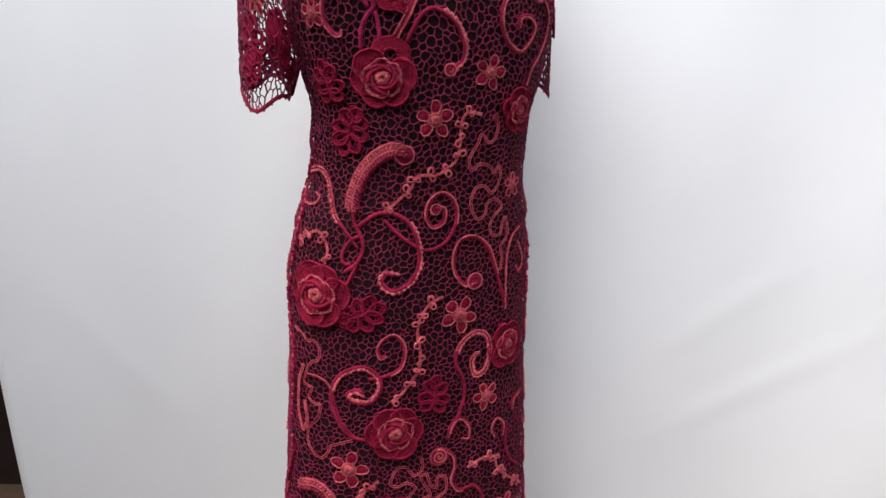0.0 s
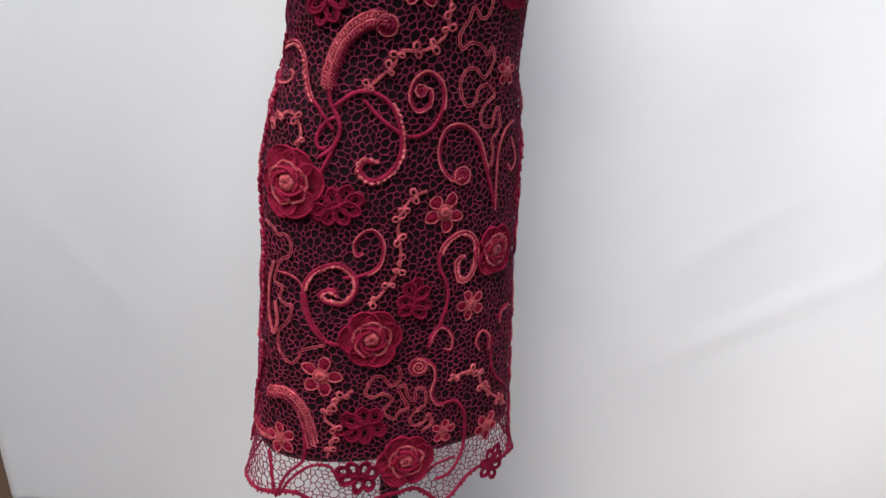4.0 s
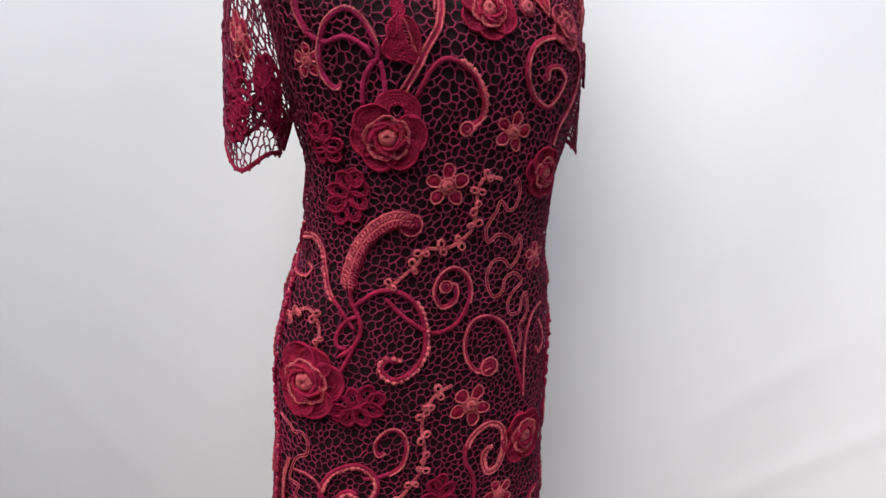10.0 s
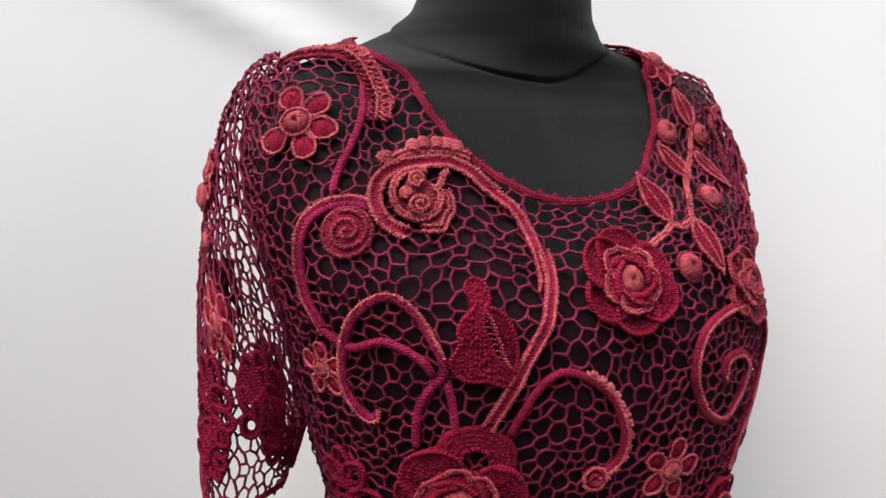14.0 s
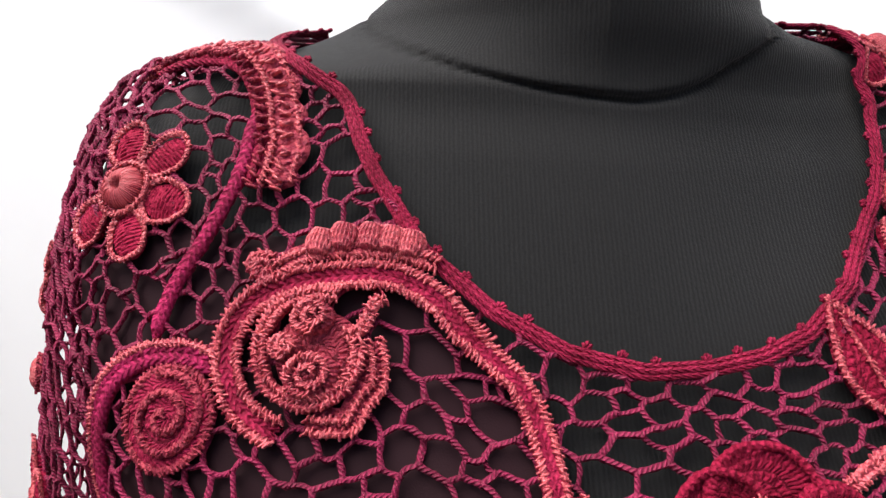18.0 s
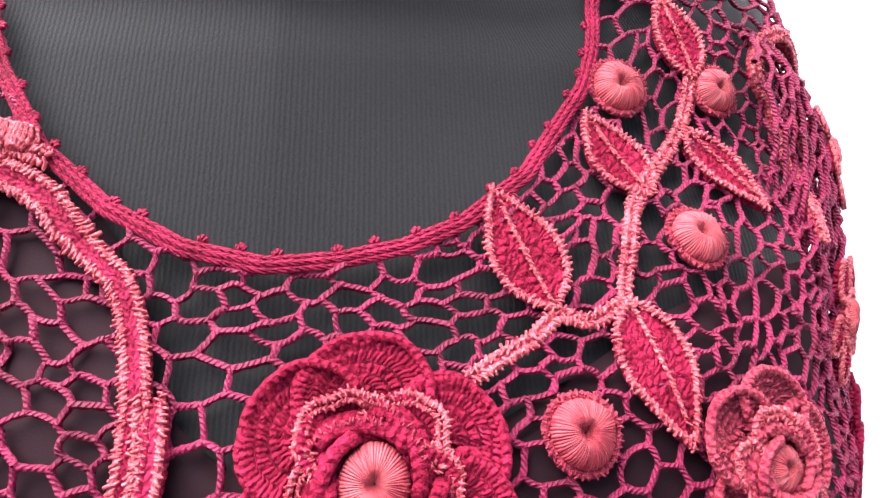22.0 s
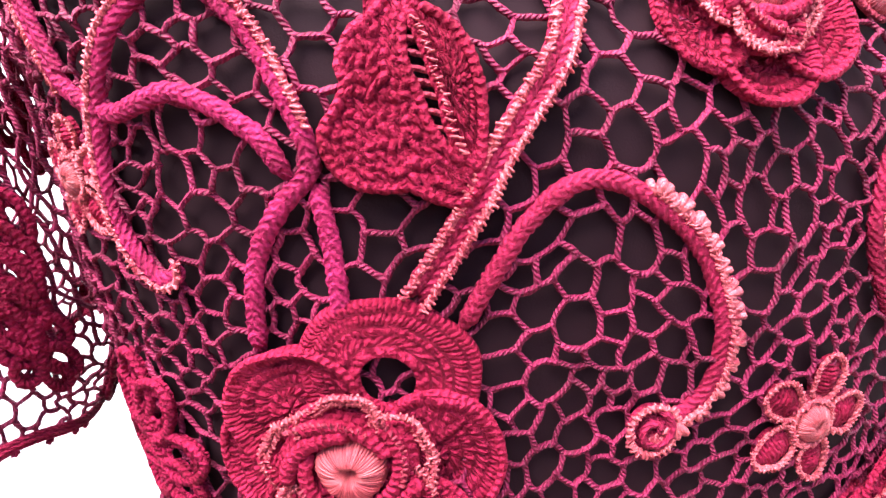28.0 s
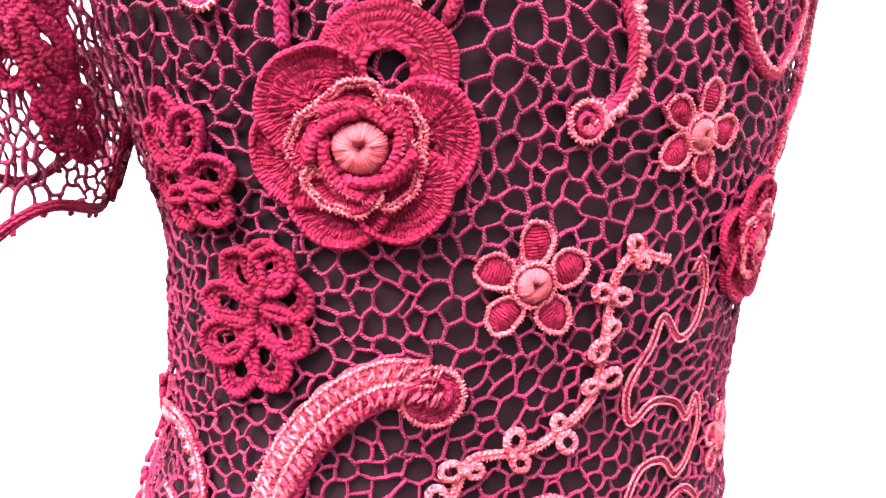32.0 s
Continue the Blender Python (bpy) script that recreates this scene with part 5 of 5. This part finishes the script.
vine([(-64.4, 1.2900), (-62.9, 1.2806), (-57.6, 1.2729), (-50.2, 1.2785), (-44.1, 1.2691), (-41.5, 1.2575)], r=0.0027, mat=M_MAGENTA)
flower(Spot(-73.4, 1.4009, 52), 0.0262, petals=6, free=2)
spiral_disc(Spot(-57.6, 1.3405, 0), 0.0150, M_CORD, M_ROSY)
vine([(-54.8, 1.2325), (-55.0, 1.2278), (-57.6, 1.2275), (-60.7, 1.2421), (-60.1, 1.2653), (-55.3, 1.2929), (-48.8, 1.3054), (-43.3, 1.295), (-40.3, 1.2748), (-39.5, 1.2606), (-43, 1.2491), (-46, 1.2334), (-47.7, 1.2077)], r=0.0027, edge='l', mat=M_MAGENTA, span=(0, 0.7))
vine([(-39.3, 1.2563), (-38.6, 1.2385), (-38.6, 1.2178)], r=0.0026, mat=M_MAGENTA)
flower(Spot(-66.2, 1.2537, 20), 0.0190, petals=5)

# chest
whorl(arm=[(-47.0, 1.3399), (-49.4, 1.342), (-52.2, 1.3469), (-54.6, 1.355), (-56.0, 1.3638), (-56.0, 1.3708), (-54.7, 1.3762), (-52.2, 1.3791), (-49.1, 1.3806), (-45.4, 1.3812), (-41.4, 1.3792), (-36.5, 1.3745), (-32.2, 1.368), (-28.4, 1.363)],
      ring=[(-43.6, 1.3631), (-42.6, 1.3574), (-42.7, 1.3517), (-44.2, 1.3476), (-46.6, 1.3471), (-49.5, 1.3504), (-51.9, 1.3572), (-53.1, 1.3645), (-52.9, 1.371), (-51.0, 1.3745), (-48.7, 1.3746)],
      fan=[(-44.4, 1.3402), (-41.8, 1.3402), (-39.5, 1.3415), (-39.1, 1.3479), (-38.4, 1.3522), (-39.8, 1.3592), (-41.3, 1.3641)],
      knots=[(-49.4, 1.3685, 0.0062), (-46.4, 1.3540, 0.0080), (-50.2, 1.3605, 0.0045)],
      stalk=[(-45.4, 1.3644), (-44.2, 1.366), (-44.0, 1.3691), (-44.3, 1.3729), (-43.6, 1.3745)],
      comb=[(-55.6, 1.3801), (-54.2, 1.3841), (-51.7, 1.3863), (-48.2, 1.3868), (-43.9, 1.3863), (-39.5, 1.3838)],
      puffs=[(-53.8, 1.3889), (-52.1, 1.3908), (-49.3, 1.3912), (-46.9, 1.3907), (-44.3, 1.3897)],
      curl=[(-55.5, 1.3798), (-57.0, 1.3794), (-58.5, 1.3827), (-57.6, 1.3842), (-56.8, 1.3828)])
vine([(-30.2, 1.3655), (-28.4, 1.363), (-24.1, 1.3575), (-21.5, 1.3545), (-18.4, 1.3465), (-16.0, 1.3371), (-14.3, 1.3259), (-13.9, 1.3152), (-14.4, 1.3075)], r=0.0022, double=True, edge='lr')
vine([(-12.9, 1.3290), (-12.0, 1.3192), (-12.1, 1.3112), (-13.0, 1.3021), (-15.2, 1.2893), (-18.9, 1.2776), (-22.1, 1.2661), (-24.6, 1.2537), (-27.9, 1.2399), (-31.4, 1.2262)], r=0.0025, double=True, edge='lr')
slit_leaf(Spot(-29.2, 1.2787), [(-33.3, 1.3142), (-31.4, 1.3151), (-29.4, 1.3123), (-28.4, 1.3071), (-28.4, 1.3019), (-29.7, 1.2967), (-30.2, 1.2914), (-30.1, 1.2848), (-29.4, 1.2795), (-28.8, 1.2726), (-27.0, 1.2656), (-24.4, 1.2612), (-25.0, 1.2554), (-26.4, 1.2529), (-28.7, 1.254), (-30.7, 1.2566), (-32.8, 1.2561), (-35.4, 1.2569), (-37.4, 1.2617), (-37.9, 1.2692), (-36.7, 1.274), (-35.4, 1.28), (-35.6, 1.2854), (-34.5, 1.2923), (-32.4, 1.2971), (-31.2, 1.3025), (-31.7, 1.3064), (-33.3, 1.3083)],
          [(-28.9, 1.2993), (-26.9, 1.2974), (-25.0, 1.293), (-24.0, 1.2866), (-23.7, 1.2787), (-23.9, 1.2704), (-24.5, 1.2622), (-26.0, 1.2658), (-26.9, 1.2715), (-27.2, 1.2784), (-27.8, 1.2837), (-28.3, 1.2902), (-29.1, 1.2954)])
rose(Spot(11.9, 1.3100, 30), 0.0350, petals=6, seed=3)
button(Spot(60.0, 1.4090, 0), 0.0109)
button(Spot(68.8, 1.4065, 0), 0.0100)
button(Spot(56.4, 1.3622, 0), 0.0100)
button(Spot(33.7, 1.3160, 0), 0.0102)
leaf(Spot(67.6, 1.4105, 92), 0.0330, 0.0170)
leaf(Spot(54.6, 1.3745, 108), 0.0350, 0.0190)
leaf(Spot(37.8, 1.3445, 107), 0.0386, 0.0200)
leaf(Spot(63.3, 1.3948, -68), 0.0359, 0.0170)
leaf(Spot(45.5, 1.3455, -78), 0.0396, 0.0200)
vine([(24.7, 1.3293), (29.2, 1.3336), (33.6, 1.3374), (37.9, 1.343), (40.6, 1.3408), (45.1, 1.345)], r=0.0017, edge='lr', mat=M_ROSY)
vine([(45.1, 1.345), (48.7, 1.3585), (53.1, 1.3737), (60.6, 1.3900), (64.4, 1.4000), (67.3, 1.4105)], r=0.0017, edge='lr', mat=M_ROSY)
flower(Spot(80.8, 1.4618, 10), 0.0240, petals=6)
vine([(71.0, 1.3566), (71.9, 1.3771), (73.6, 1.3987), (73.7, 1.4103), (76.0, 1.4185), (79.5, 1.4200), (82.0, 1.4100), (83.0, 1.3950)], r=0.0024, edge='lr', mat=M_ROSY)
vine([(84.0, 1.3960), (82.5, 1.3850), (83.5, 1.3740), (81.0, 1.3650)], r=0.0026, knobs='r', mat=M_ROSY)
vine([(36.8, 1.2394), (37.6, 1.2527), (43.6, 1.2543), (48.4, 1.2415), (45.9, 1.223), (38.7, 1.2083), (30.2, 1.2204), (26, 1.2487), (29.6, 1.2751), (41.3, 1.2868), (51.2, 1.283), (57.8, 1.2629), (59.8, 1.2304), (53.9, 1.2022), (48.9, 1.1839), (47.6, 1.1645)], r=0.0027, edge='r')
rose(Spot(50, 1.2991, 0), 0.0270, petals=5, seed=5, mat=M_ROSY)

# bust and waist
vine([(-27, 1.2182), (-23.5, 1.2335), (-19.9, 1.2474), (-15.7, 1.2571), (-10.8, 1.2591), (-4.9, 1.2521), (0.4, 1.2402), (3.1, 1.2268), (4.4, 1.2127), (2.8, 1.1974), (-0.9, 1.1899), (-4.7, 1.1855)], r=0.0026, edge='l', knobs='l', span=(0.45, 1.0), end=0.0075)
rose(Spot(-39.6, 1.1757, 10), 0.0413, petals=6, seed=8, open_gap=60)
flower(Spot(20.4, 1.1816, 75), 0.0228, petals=5)
flower(Spot(-11.6, 1.1207, 88), 0.0255, petals=5)
looped_leaf(Spot(-66.1, 1.1657, 100), 0.0300, seed=3)
looped_leaf(Spot(-56.7, 1.104, 250), 0.0314, loops=6, spread=290)
rose(Spot(44.2, 1.1317, 0), 0.0320, petals=6, seed=11)
horn([(-51.5, 0.9972), (-52.1, 1.0127), (-51, 1.0298), (-48.1, 1.0486), (-42.4, 1.0663), (-35.6, 1.0762), (-28.3, 1.0754)], r=0.0032, side='l', wide=0.0105, end=0.0125, scallop=0.0015, taper=(0.8, 1.0))
knot_chain([(18.1, 1.1271), (9.6, 1.1305), (5.5, 1.1193), (5.4, 1.1027), (5.7, 1.0789), (4.3, 1.0652), (-1.8, 1.0538), (-8.8, 1.0466), (-20.2, 1.0457), (-23.6, 1.0286), (-28.3, 1.0184), (-32.8, 1.0074), (-37, 1.0004)], knots=9)
squiggle([(26.7, 1.1187), (28.3, 1.1254), (30.9, 1.113), (30.6, 1.0944), (26.1, 1.0879), (20.3, 1.1001), (18.4, 1.0865), (14.2, 1.068), (16.5, 1.0504), (22.3, 1.0582), (29.4, 1.0543), (34.1, 1.0442), (36.2, 1.0545), (39.2, 1.0394), (36.7, 1.0219), (32.9, 1.0156), (27.9, 1.026), (21.4, 1.0243), (19.1, 1.0039), (24.9, 0.9804), (30.5, 0.9849), (31.4, 1.0007), (37, 1.0058), (42.7, 0.993), (37.7, 0.9813), (35.2, 0.9673), (37.3, 0.9531), (43.2, 0.953), (44.1, 0.9701)])
squiggle([(44.1, 0.9701), (46.6, 0.975), (48.9, 0.9504), (44, 0.9335), (45.1, 0.9176), (44.2, 0.8961)])
flower(Spot(50.2, 1.0217, 90), 0.0190, petals=5)

# hips
vine([(-53.2, 1.0023), (-51.4, 0.9822), (-47.7, 0.9656), (-46.2, 0.9483), (-48.4, 0.9284), (-54.5, 0.9129)], r=0.0028)
vine([(-47.7, 0.9656), (-52.4, 0.9579), (-55.7, 0.9409), (-54.9, 0.9271), (-51.4, 0.925)], r=0.0026)
vine([(-48.4, 0.9284), (-50.9, 0.9088), (-54, 0.89)], r=0.0026)
vine([(-96.1, 1.0396), (-77.3, 1.0504), (-70.1, 1.0409), (-65.6, 1.0152), (-61.1, 0.9897), (-55.3, 0.9711), (-48.5, 0.9467)], r=0.0024, edge='l', knobs='r', span=(0.1, 0.75))
vine([(-96.4, 1.038), (-97.4, 1.0203), (-91.9, 1.0012), (-78.1, 1.0002), (-74.2, 1.0106), (-77.5, 1.0144)], r=0.0018, edge='r')
knot_chain([(-76.5, 0.961), (-78.9, 0.9498), (-74.4, 0.9602), (-69.6, 0.9659), (-65.8, 0.9609), (-62.8, 0.944), (-63.4, 0.9225)], knots=4, seed=7)
vine([(-51, 0.9741), (-40.6, 0.9954), (-29.8, 0.9937), (-20.7, 0.9765), (-15.3, 0.9476), (-14.6, 0.9186), (-20.4, 0.8961), (-29.6, 0.8861), (-35.9, 0.8989), (-33.5, 0.9111), (-28.1, 0.9072)], r=0.0028, knobs='l', span=(0.35, 1.0))
vine([(-37.1, 0.9874), (-25.4, 0.9613), (-10.4, 0.9419), (3.3, 0.9507), (10, 0.9787), (6.9, 1.0077), (-2.6, 1.0214), (-10.1, 1.0121), (-12, 0.9913), (-6.8, 0.9744), (0.8, 0.9815), (-0.2, 0.9993), (-6.1, 0.9993)], r=0.0026, edge='r', span=(0.45, 1.0), end=0.007)
rose(Spot(-66.3, 0.8785, 0), 0.0470, petals=6, seed=13)
looped_leaf(Spot(-45, 0.853, 20), 0.0314, loops=6, spread=270, seed=5)
vine([(49.3, 0.8344), (45.8, 0.8616), (40.4, 0.9005), (34.4, 0.936), (25.1, 0.9538), (15.1, 0.9522), (10.5, 0.9327), (11.4, 0.9064), (18.8, 0.8855), (25.9, 0.8887)], r=0.0028, edge='r', span=(0.25, 1.0), end=0.0115)
vine([(59, 0.9547), (52.5, 0.943), (48.9, 0.9154), (48.4, 0.876), (49, 0.8347)], r=0.0024, edge='r')
vine([(58.3, 0.933), (62.2, 0.9019), (58.3, 0.8847), (55.2, 0.8954)], r=0.0022, edge='r')
flower(Spot(15.8, 0.8401, 60), 0.0281, petals=5)
knot_chain([(3.3, 0.8719), (-5.8, 0.8625), (-12.3, 0.8433), (-14.2, 0.8166), (-12.2, 0.7949), (-13, 0.7648), (-18, 0.7461), (-24.7, 0.7273), (-30, 0.7186)], knots=8, seed=9)
rose(Spot(49.6, 0.7768, 0), 0.0380, petals=6, seed=15)

# skirt
vine([(-42.1, 0.6565), (-51.8, 0.6669), (-58.1, 0.6979), (-60, 0.7297), (-55.9, 0.7603), (-45.9, 0.7744), (-37.9, 0.7617), (-35.8, 0.7402), (-41.1, 0.7189), (-49.6, 0.7203), (-52.5, 0.731), (-48.1, 0.7384), (-44.5, 0.7325)], r=0.0027, knobs='r', span=(0.35, 1.0))
vine([(-72, 0.7524), (-65.3, 0.7517), (-60, 0.737), (-56.1, 0.6922), (-48.5, 0.6591)], r=0.0024, edge='l', span=(0, 0.35))
vine([(-42.6, 0.7551), (-31.8, 0.7599), (-24.4, 0.7722), (-22.3, 0.7986), (-26.6, 0.8183), (-32.4, 0.8185), (-37.3, 0.8038), (-36.1, 0.7875), (-33.3, 0.7914)], r=0.0025, edge='r', span=(0.2, 1.0))
vine([(8.6, 0.6412), (15.6, 0.6716), (20.8, 0.7088), (19.6, 0.7388), (14.1, 0.765), (16.3, 0.793), (27, 0.8098), (35.7, 0.7998), (38.4, 0.7696), (34.3, 0.7419), (27.5, 0.7404), (24.9, 0.7646), (28.7, 0.7759)], r=0.0026, edge='l', knobs='r', span=(0.45, 1.0))
vine([(9.3, 0.6464), (12.7, 0.6672), (19.4, 0.6729), (25.6, 0.6544), (25, 0.635), (19.9, 0.6372)], r=0.0023, edge='r')
squiggle([(-82.2, 0.819), (-75.1, 0.813), (-72.2, 0.805), (-68.4, 0.8075), (-65.5, 0.7959), (-66, 0.7799), (-69.4, 0.7737), (-72.1, 0.762), (-74.1, 0.7374), (-69.6, 0.7332), (-71.2, 0.717), (-68.1, 0.7097), (-65.1, 0.7079), (-66.3, 0.6863), (-70.7, 0.6698), (-71.4, 0.6478), (-68.2, 0.6294), (-64, 0.6244), (-61, 0.6376), (-59.6, 0.6468), (-49.7, 0.6581)])
vine([(-74.3, 0.7658), (-77.4, 0.7342), (-77.5, 0.6922), (-74, 0.6621), (-71.8, 0.6814), (-73.5, 0.709)], r=0.0022, edge='lr')
looped_leaf(Spot(-1.5, 0.7189, 80), 0.0296, loops=5, spread=230, seed=6)
rose(Spot(-27.7, 0.6672, 0), 0.0437, petals=6, seed=17)
flower(Spot(36.5, 0.6994, 40), 0.0228, petals=5)
flower(Spot(-51.8, 0.6102, 75), 0.0291, petals=5)
spiral_disc(Spot(3.1, 0.6159, 0), 0.0139, M_ROSE, M_PINK)
vine([(5.8, 0.628), (14, 0.6124), (15.2, 0.5911), (12.9, 0.5691), (18.4, 0.5497), (30, 0.5479), (36.1, 0.5225), (37, 0.4954), (35.8, 0.459), (28.4, 0.4278), (17.8, 0.4214)], r=0.0026, edge='r', span=(0, 0.35))
squiggle([(-11.4, 0.6223), (-9, 0.6084), (-10.6, 0.5955), (-15.7, 0.5915), (-20.8, 0.607), (-26.7, 0.6048), (-30.2, 0.5823), (-25.4, 0.576), (-20.5, 0.5803), (-14.3, 0.5694), (-19.5, 0.5509), (-12.8, 0.5369), (-9.2, 0.5478), (-3.1, 0.5529), (-7.2, 0.57), (-10.1, 0.5863), (-6, 0.5887), (-3.4, 0.5705), (1.5, 0.5623), (2, 0.5788), (8, 0.5784), (8.8, 0.5542), (1.8, 0.5437), (-1.9, 0.5304), (2.2, 0.5211), (9, 0.5258), (11.5, 0.5369), (13.8, 0.5199), (6.5, 0.5089)])
vine([(44.3, 0.6229), (41.8, 0.6378), (45, 0.6518), (49.7, 0.6387), (49.4, 0.6185)], r=0.0022, edge='l')
vine([(52.9, 0.6375), (52.1, 0.6081), (55.5, 0.5707), (64.9, 0.5372)], r=0.0024)
vine([(64.7, 0.6785), (58.2, 0.6719), (56.7, 0.6549)], r=0.0022, edge='l')
knot_chain([(24.6, 0.585), (33.6, 0.5917), (43.3, 0.5882), (46.6, 0.5613), (53.7, 0.5387), (65.6, 0.5041)], knots=7, seed=12)
horn([(-76.2, 0.5621), (-67.1, 0.5697), (-61.2, 0.553), (-58.1, 0.5259), (-56.4, 0.4995)], r=0.003, side='l', wide=0.01, scallop=0.002, taper=(0.8, 1.0))
vine([(-59.7, 0.5387), (-58.5, 0.5075), (-58.6, 0.475), (-65.1, 0.4455), (-68.4, 0.4055)], r=0.0024)
flower(Spot(-69.2, 0.5011, 30), 0.0244, petals=5)
horn([(-86.2, 0.545), (-95.6, 0.4972), (-84.3, 0.4964), (-74.2, 0.5003)], r=0.002, side='r', wide=0.007, scallop=0.002)
knot_chain([(-37.1, 0.5895), (-42.3, 0.5772), (-48.4, 0.5616), (-49.5, 0.5427), (-45.1, 0.5294), (-46.7, 0.5066), (-48.3, 0.4832)], knots=6, seed=13)
looped_leaf(Spot(-31.4, 0.5329, 190), 0.0352, loops=5, spread=240, seed=7)
rose(Spot(-4, 0.4665, 0), 0.0435, petals=6, seed=19)
flower(Spot(22.2, 0.5027, 10), 0.0192, petals=5)
flower(Spot(51.2, 0.4859, 50), 0.0238, petals=5)
looped_leaf(Spot(-32.4, 0.4495, 160), 0.0315, loops=5, spread=240, seed=9)
looped_leaf(Spot(54.9, 0.4135, 60), 0.0280, loops=5, spread=240, seed=10)
vine([(-67, 0.4092), (-63.5, 0.438), (-56, 0.4645), (-47.4, 0.4667), (-42.4, 0.442)], r=0.0022)
vine([(-75.4, 0.475), (-72.5, 0.4472), (-68.6, 0.4089)], r=0.0026)
vine([(70, 0.4577), (71.1, 0.4253), (65.3, 0.4061)], r=0.0028)
vine([(7, 0.4273), (18.5, 0.4472), (31.9, 0.4524)], r=0.0022)

# her right side seam: knobbed vines
vine([(-88.6, 1.0561), (-96.7, 1.0319), (-98, 1.0087), (-87.9, 0.9912), (-84.8, 0.9694), (-85.1, 0.9433), (-85.1, 0.9134)], r=0.0022, knobs='r', bumps=0.013)
vine([(-85.8, 0.8898), (-88.7, 0.8548), (-85.8, 0.81), (-82.5, 0.7737), (-82.8, 0.723), (-83.4, 0.6706)], r=0.0022, knobs='r', bumps=0.014)
vine([(-82.1, 0.6343), (-82.7, 0.5974), (-90.7, 0.5363), (-95.6, 0.4874), (-98, 0.4472)], r=0.0024, knobs='r', bumps=0.013)
vine([(71.3, 0.9226), (68, 0.8754), (67.9, 0.8327)], r=0.0022, edge='l', bumps=0.015)

# sleeves
flower(SleeveSpot(-1, 54, 0.678, 20), 0.0232, petals=6, seed=21)
button(SleeveSpot(-1, 12, 0.542, 0), 0.0100)
flower(SleeveSpot(-1, 15, 0.492, 40), 0.0160, petals=5, seed=31)
looped_leaf(SleeveSpot(-1, 54, 0.814, 90), 0.0280, loops=6, spread=280, seed=23)
looped_leaf(SleeveSpot(-1, 99, 0.695, 60), 0.0260, loops=5, seed=24)
looped_leaf(SleeveSpot(-1, 120, 0.814, 100), 0.0200, loops=5, seed=25)
looped_leaf(SleeveSpot(-1, 51, 0.898, 250), 0.0200, loops=5, seed=26)
button(SleeveSpot(-1, 30, 0.593, 0), 0.0060)
looped_leaf(SleeveSpot(-1, 100, 0.75, 90), 0.026, 5, 230, 27)
looped_leaf(SleeveSpot(-1, -60, 0.7, 90), 0.026, 5, 230, 28)
looped_leaf(SleeveSpot(-1, 180, 0.8, 90), 0.026, 5, 230, 29)
looped_leaf(SleeveSpot(-1, -120, 0.85, 90), 0.026, 5, 230, 30)
looped_leaf(SleeveSpot(1, 40, 0.75, 90), 0.026, 5, 230, 32)
looped_leaf(SleeveSpot(1, -10, 0.8, 90), 0.026, 5, 230, 33)
looped_leaf(SleeveSpot(1, -70, 0.6, 90), 0.026, 5, 230, 34)
looped_leaf(SleeveSpot(1, 110, 0.8, 90), 0.026, 5, 230, 35)
looped_leaf(SleeveSpot(1, 180, 0.7, 90), 0.026, 5, 230, 36)
flower(SleeveSpot(1, 20, 0.4, 20), 0.02, 5, 37)
flower(SleeveSpot(1, 60, 0.5, 20), 0.02, 5, 38)

# side seams
vine([(-106, 0.46), (-101.3, 0.488), (-109.1, 0.516), (-108.8, 0.544), (-101.2, 0.572), (-106.4, 0.6)], r=0.0026, knobs='l')
vine([(-99.5, 0.62), (-107.4, 0.652), (-106.3, 0.684), (-99.1, 0.716), (-104.9, 0.748), (-108.4, 0.78)], r=0.0026, knobs='r')
vine([(-111.8, 0.7), (-109.9, 0.728), (-103, 0.756), (-109.4, 0.784), (-112.1, 0.812), (-104, 0.84)], r=0.0026, knobs='l')
vine([(-106.4, 0.86), (-100, 0.888), (-106.8, 0.916), (-108.8, 0.944), (-100.7, 0.972), (-104, 1)], r=0.0026, knobs='r')
vine([(-97.1, 1.02), (-104.3, 1.04), (-105.5, 1.06), (-97.5, 1.08), (-101.5, 1.1), (-106.9, 1.12)], r=0.0026, knobs='l')
vine([(73.3, 0.45), (72.9, 0.476), (80.7, 0.502), (76, 0.528), (71.3, 0.554), (79, 0.58)], r=0.0026, knobs='r')
vine([(75.3, 0.6), (82.9, 0.624), (77.5, 0.648), (73.4, 0.672), (81.4, 0.696), (80.4, 0.72)], r=0.0026, knobs='l')
vine([(79, 0.74), (73, 0.764), (69.7, 0.788), (77.8, 0.812), (75.9, 0.836), (69, 0.86)], r=0.0026, knobs='r')
vine([(78.6, 0.9), (75.9, 0.92), (84.1, 0.94), (81.4, 0.96), (75, 0.98), (81.8, 1)], r=0.0026, knobs='l')
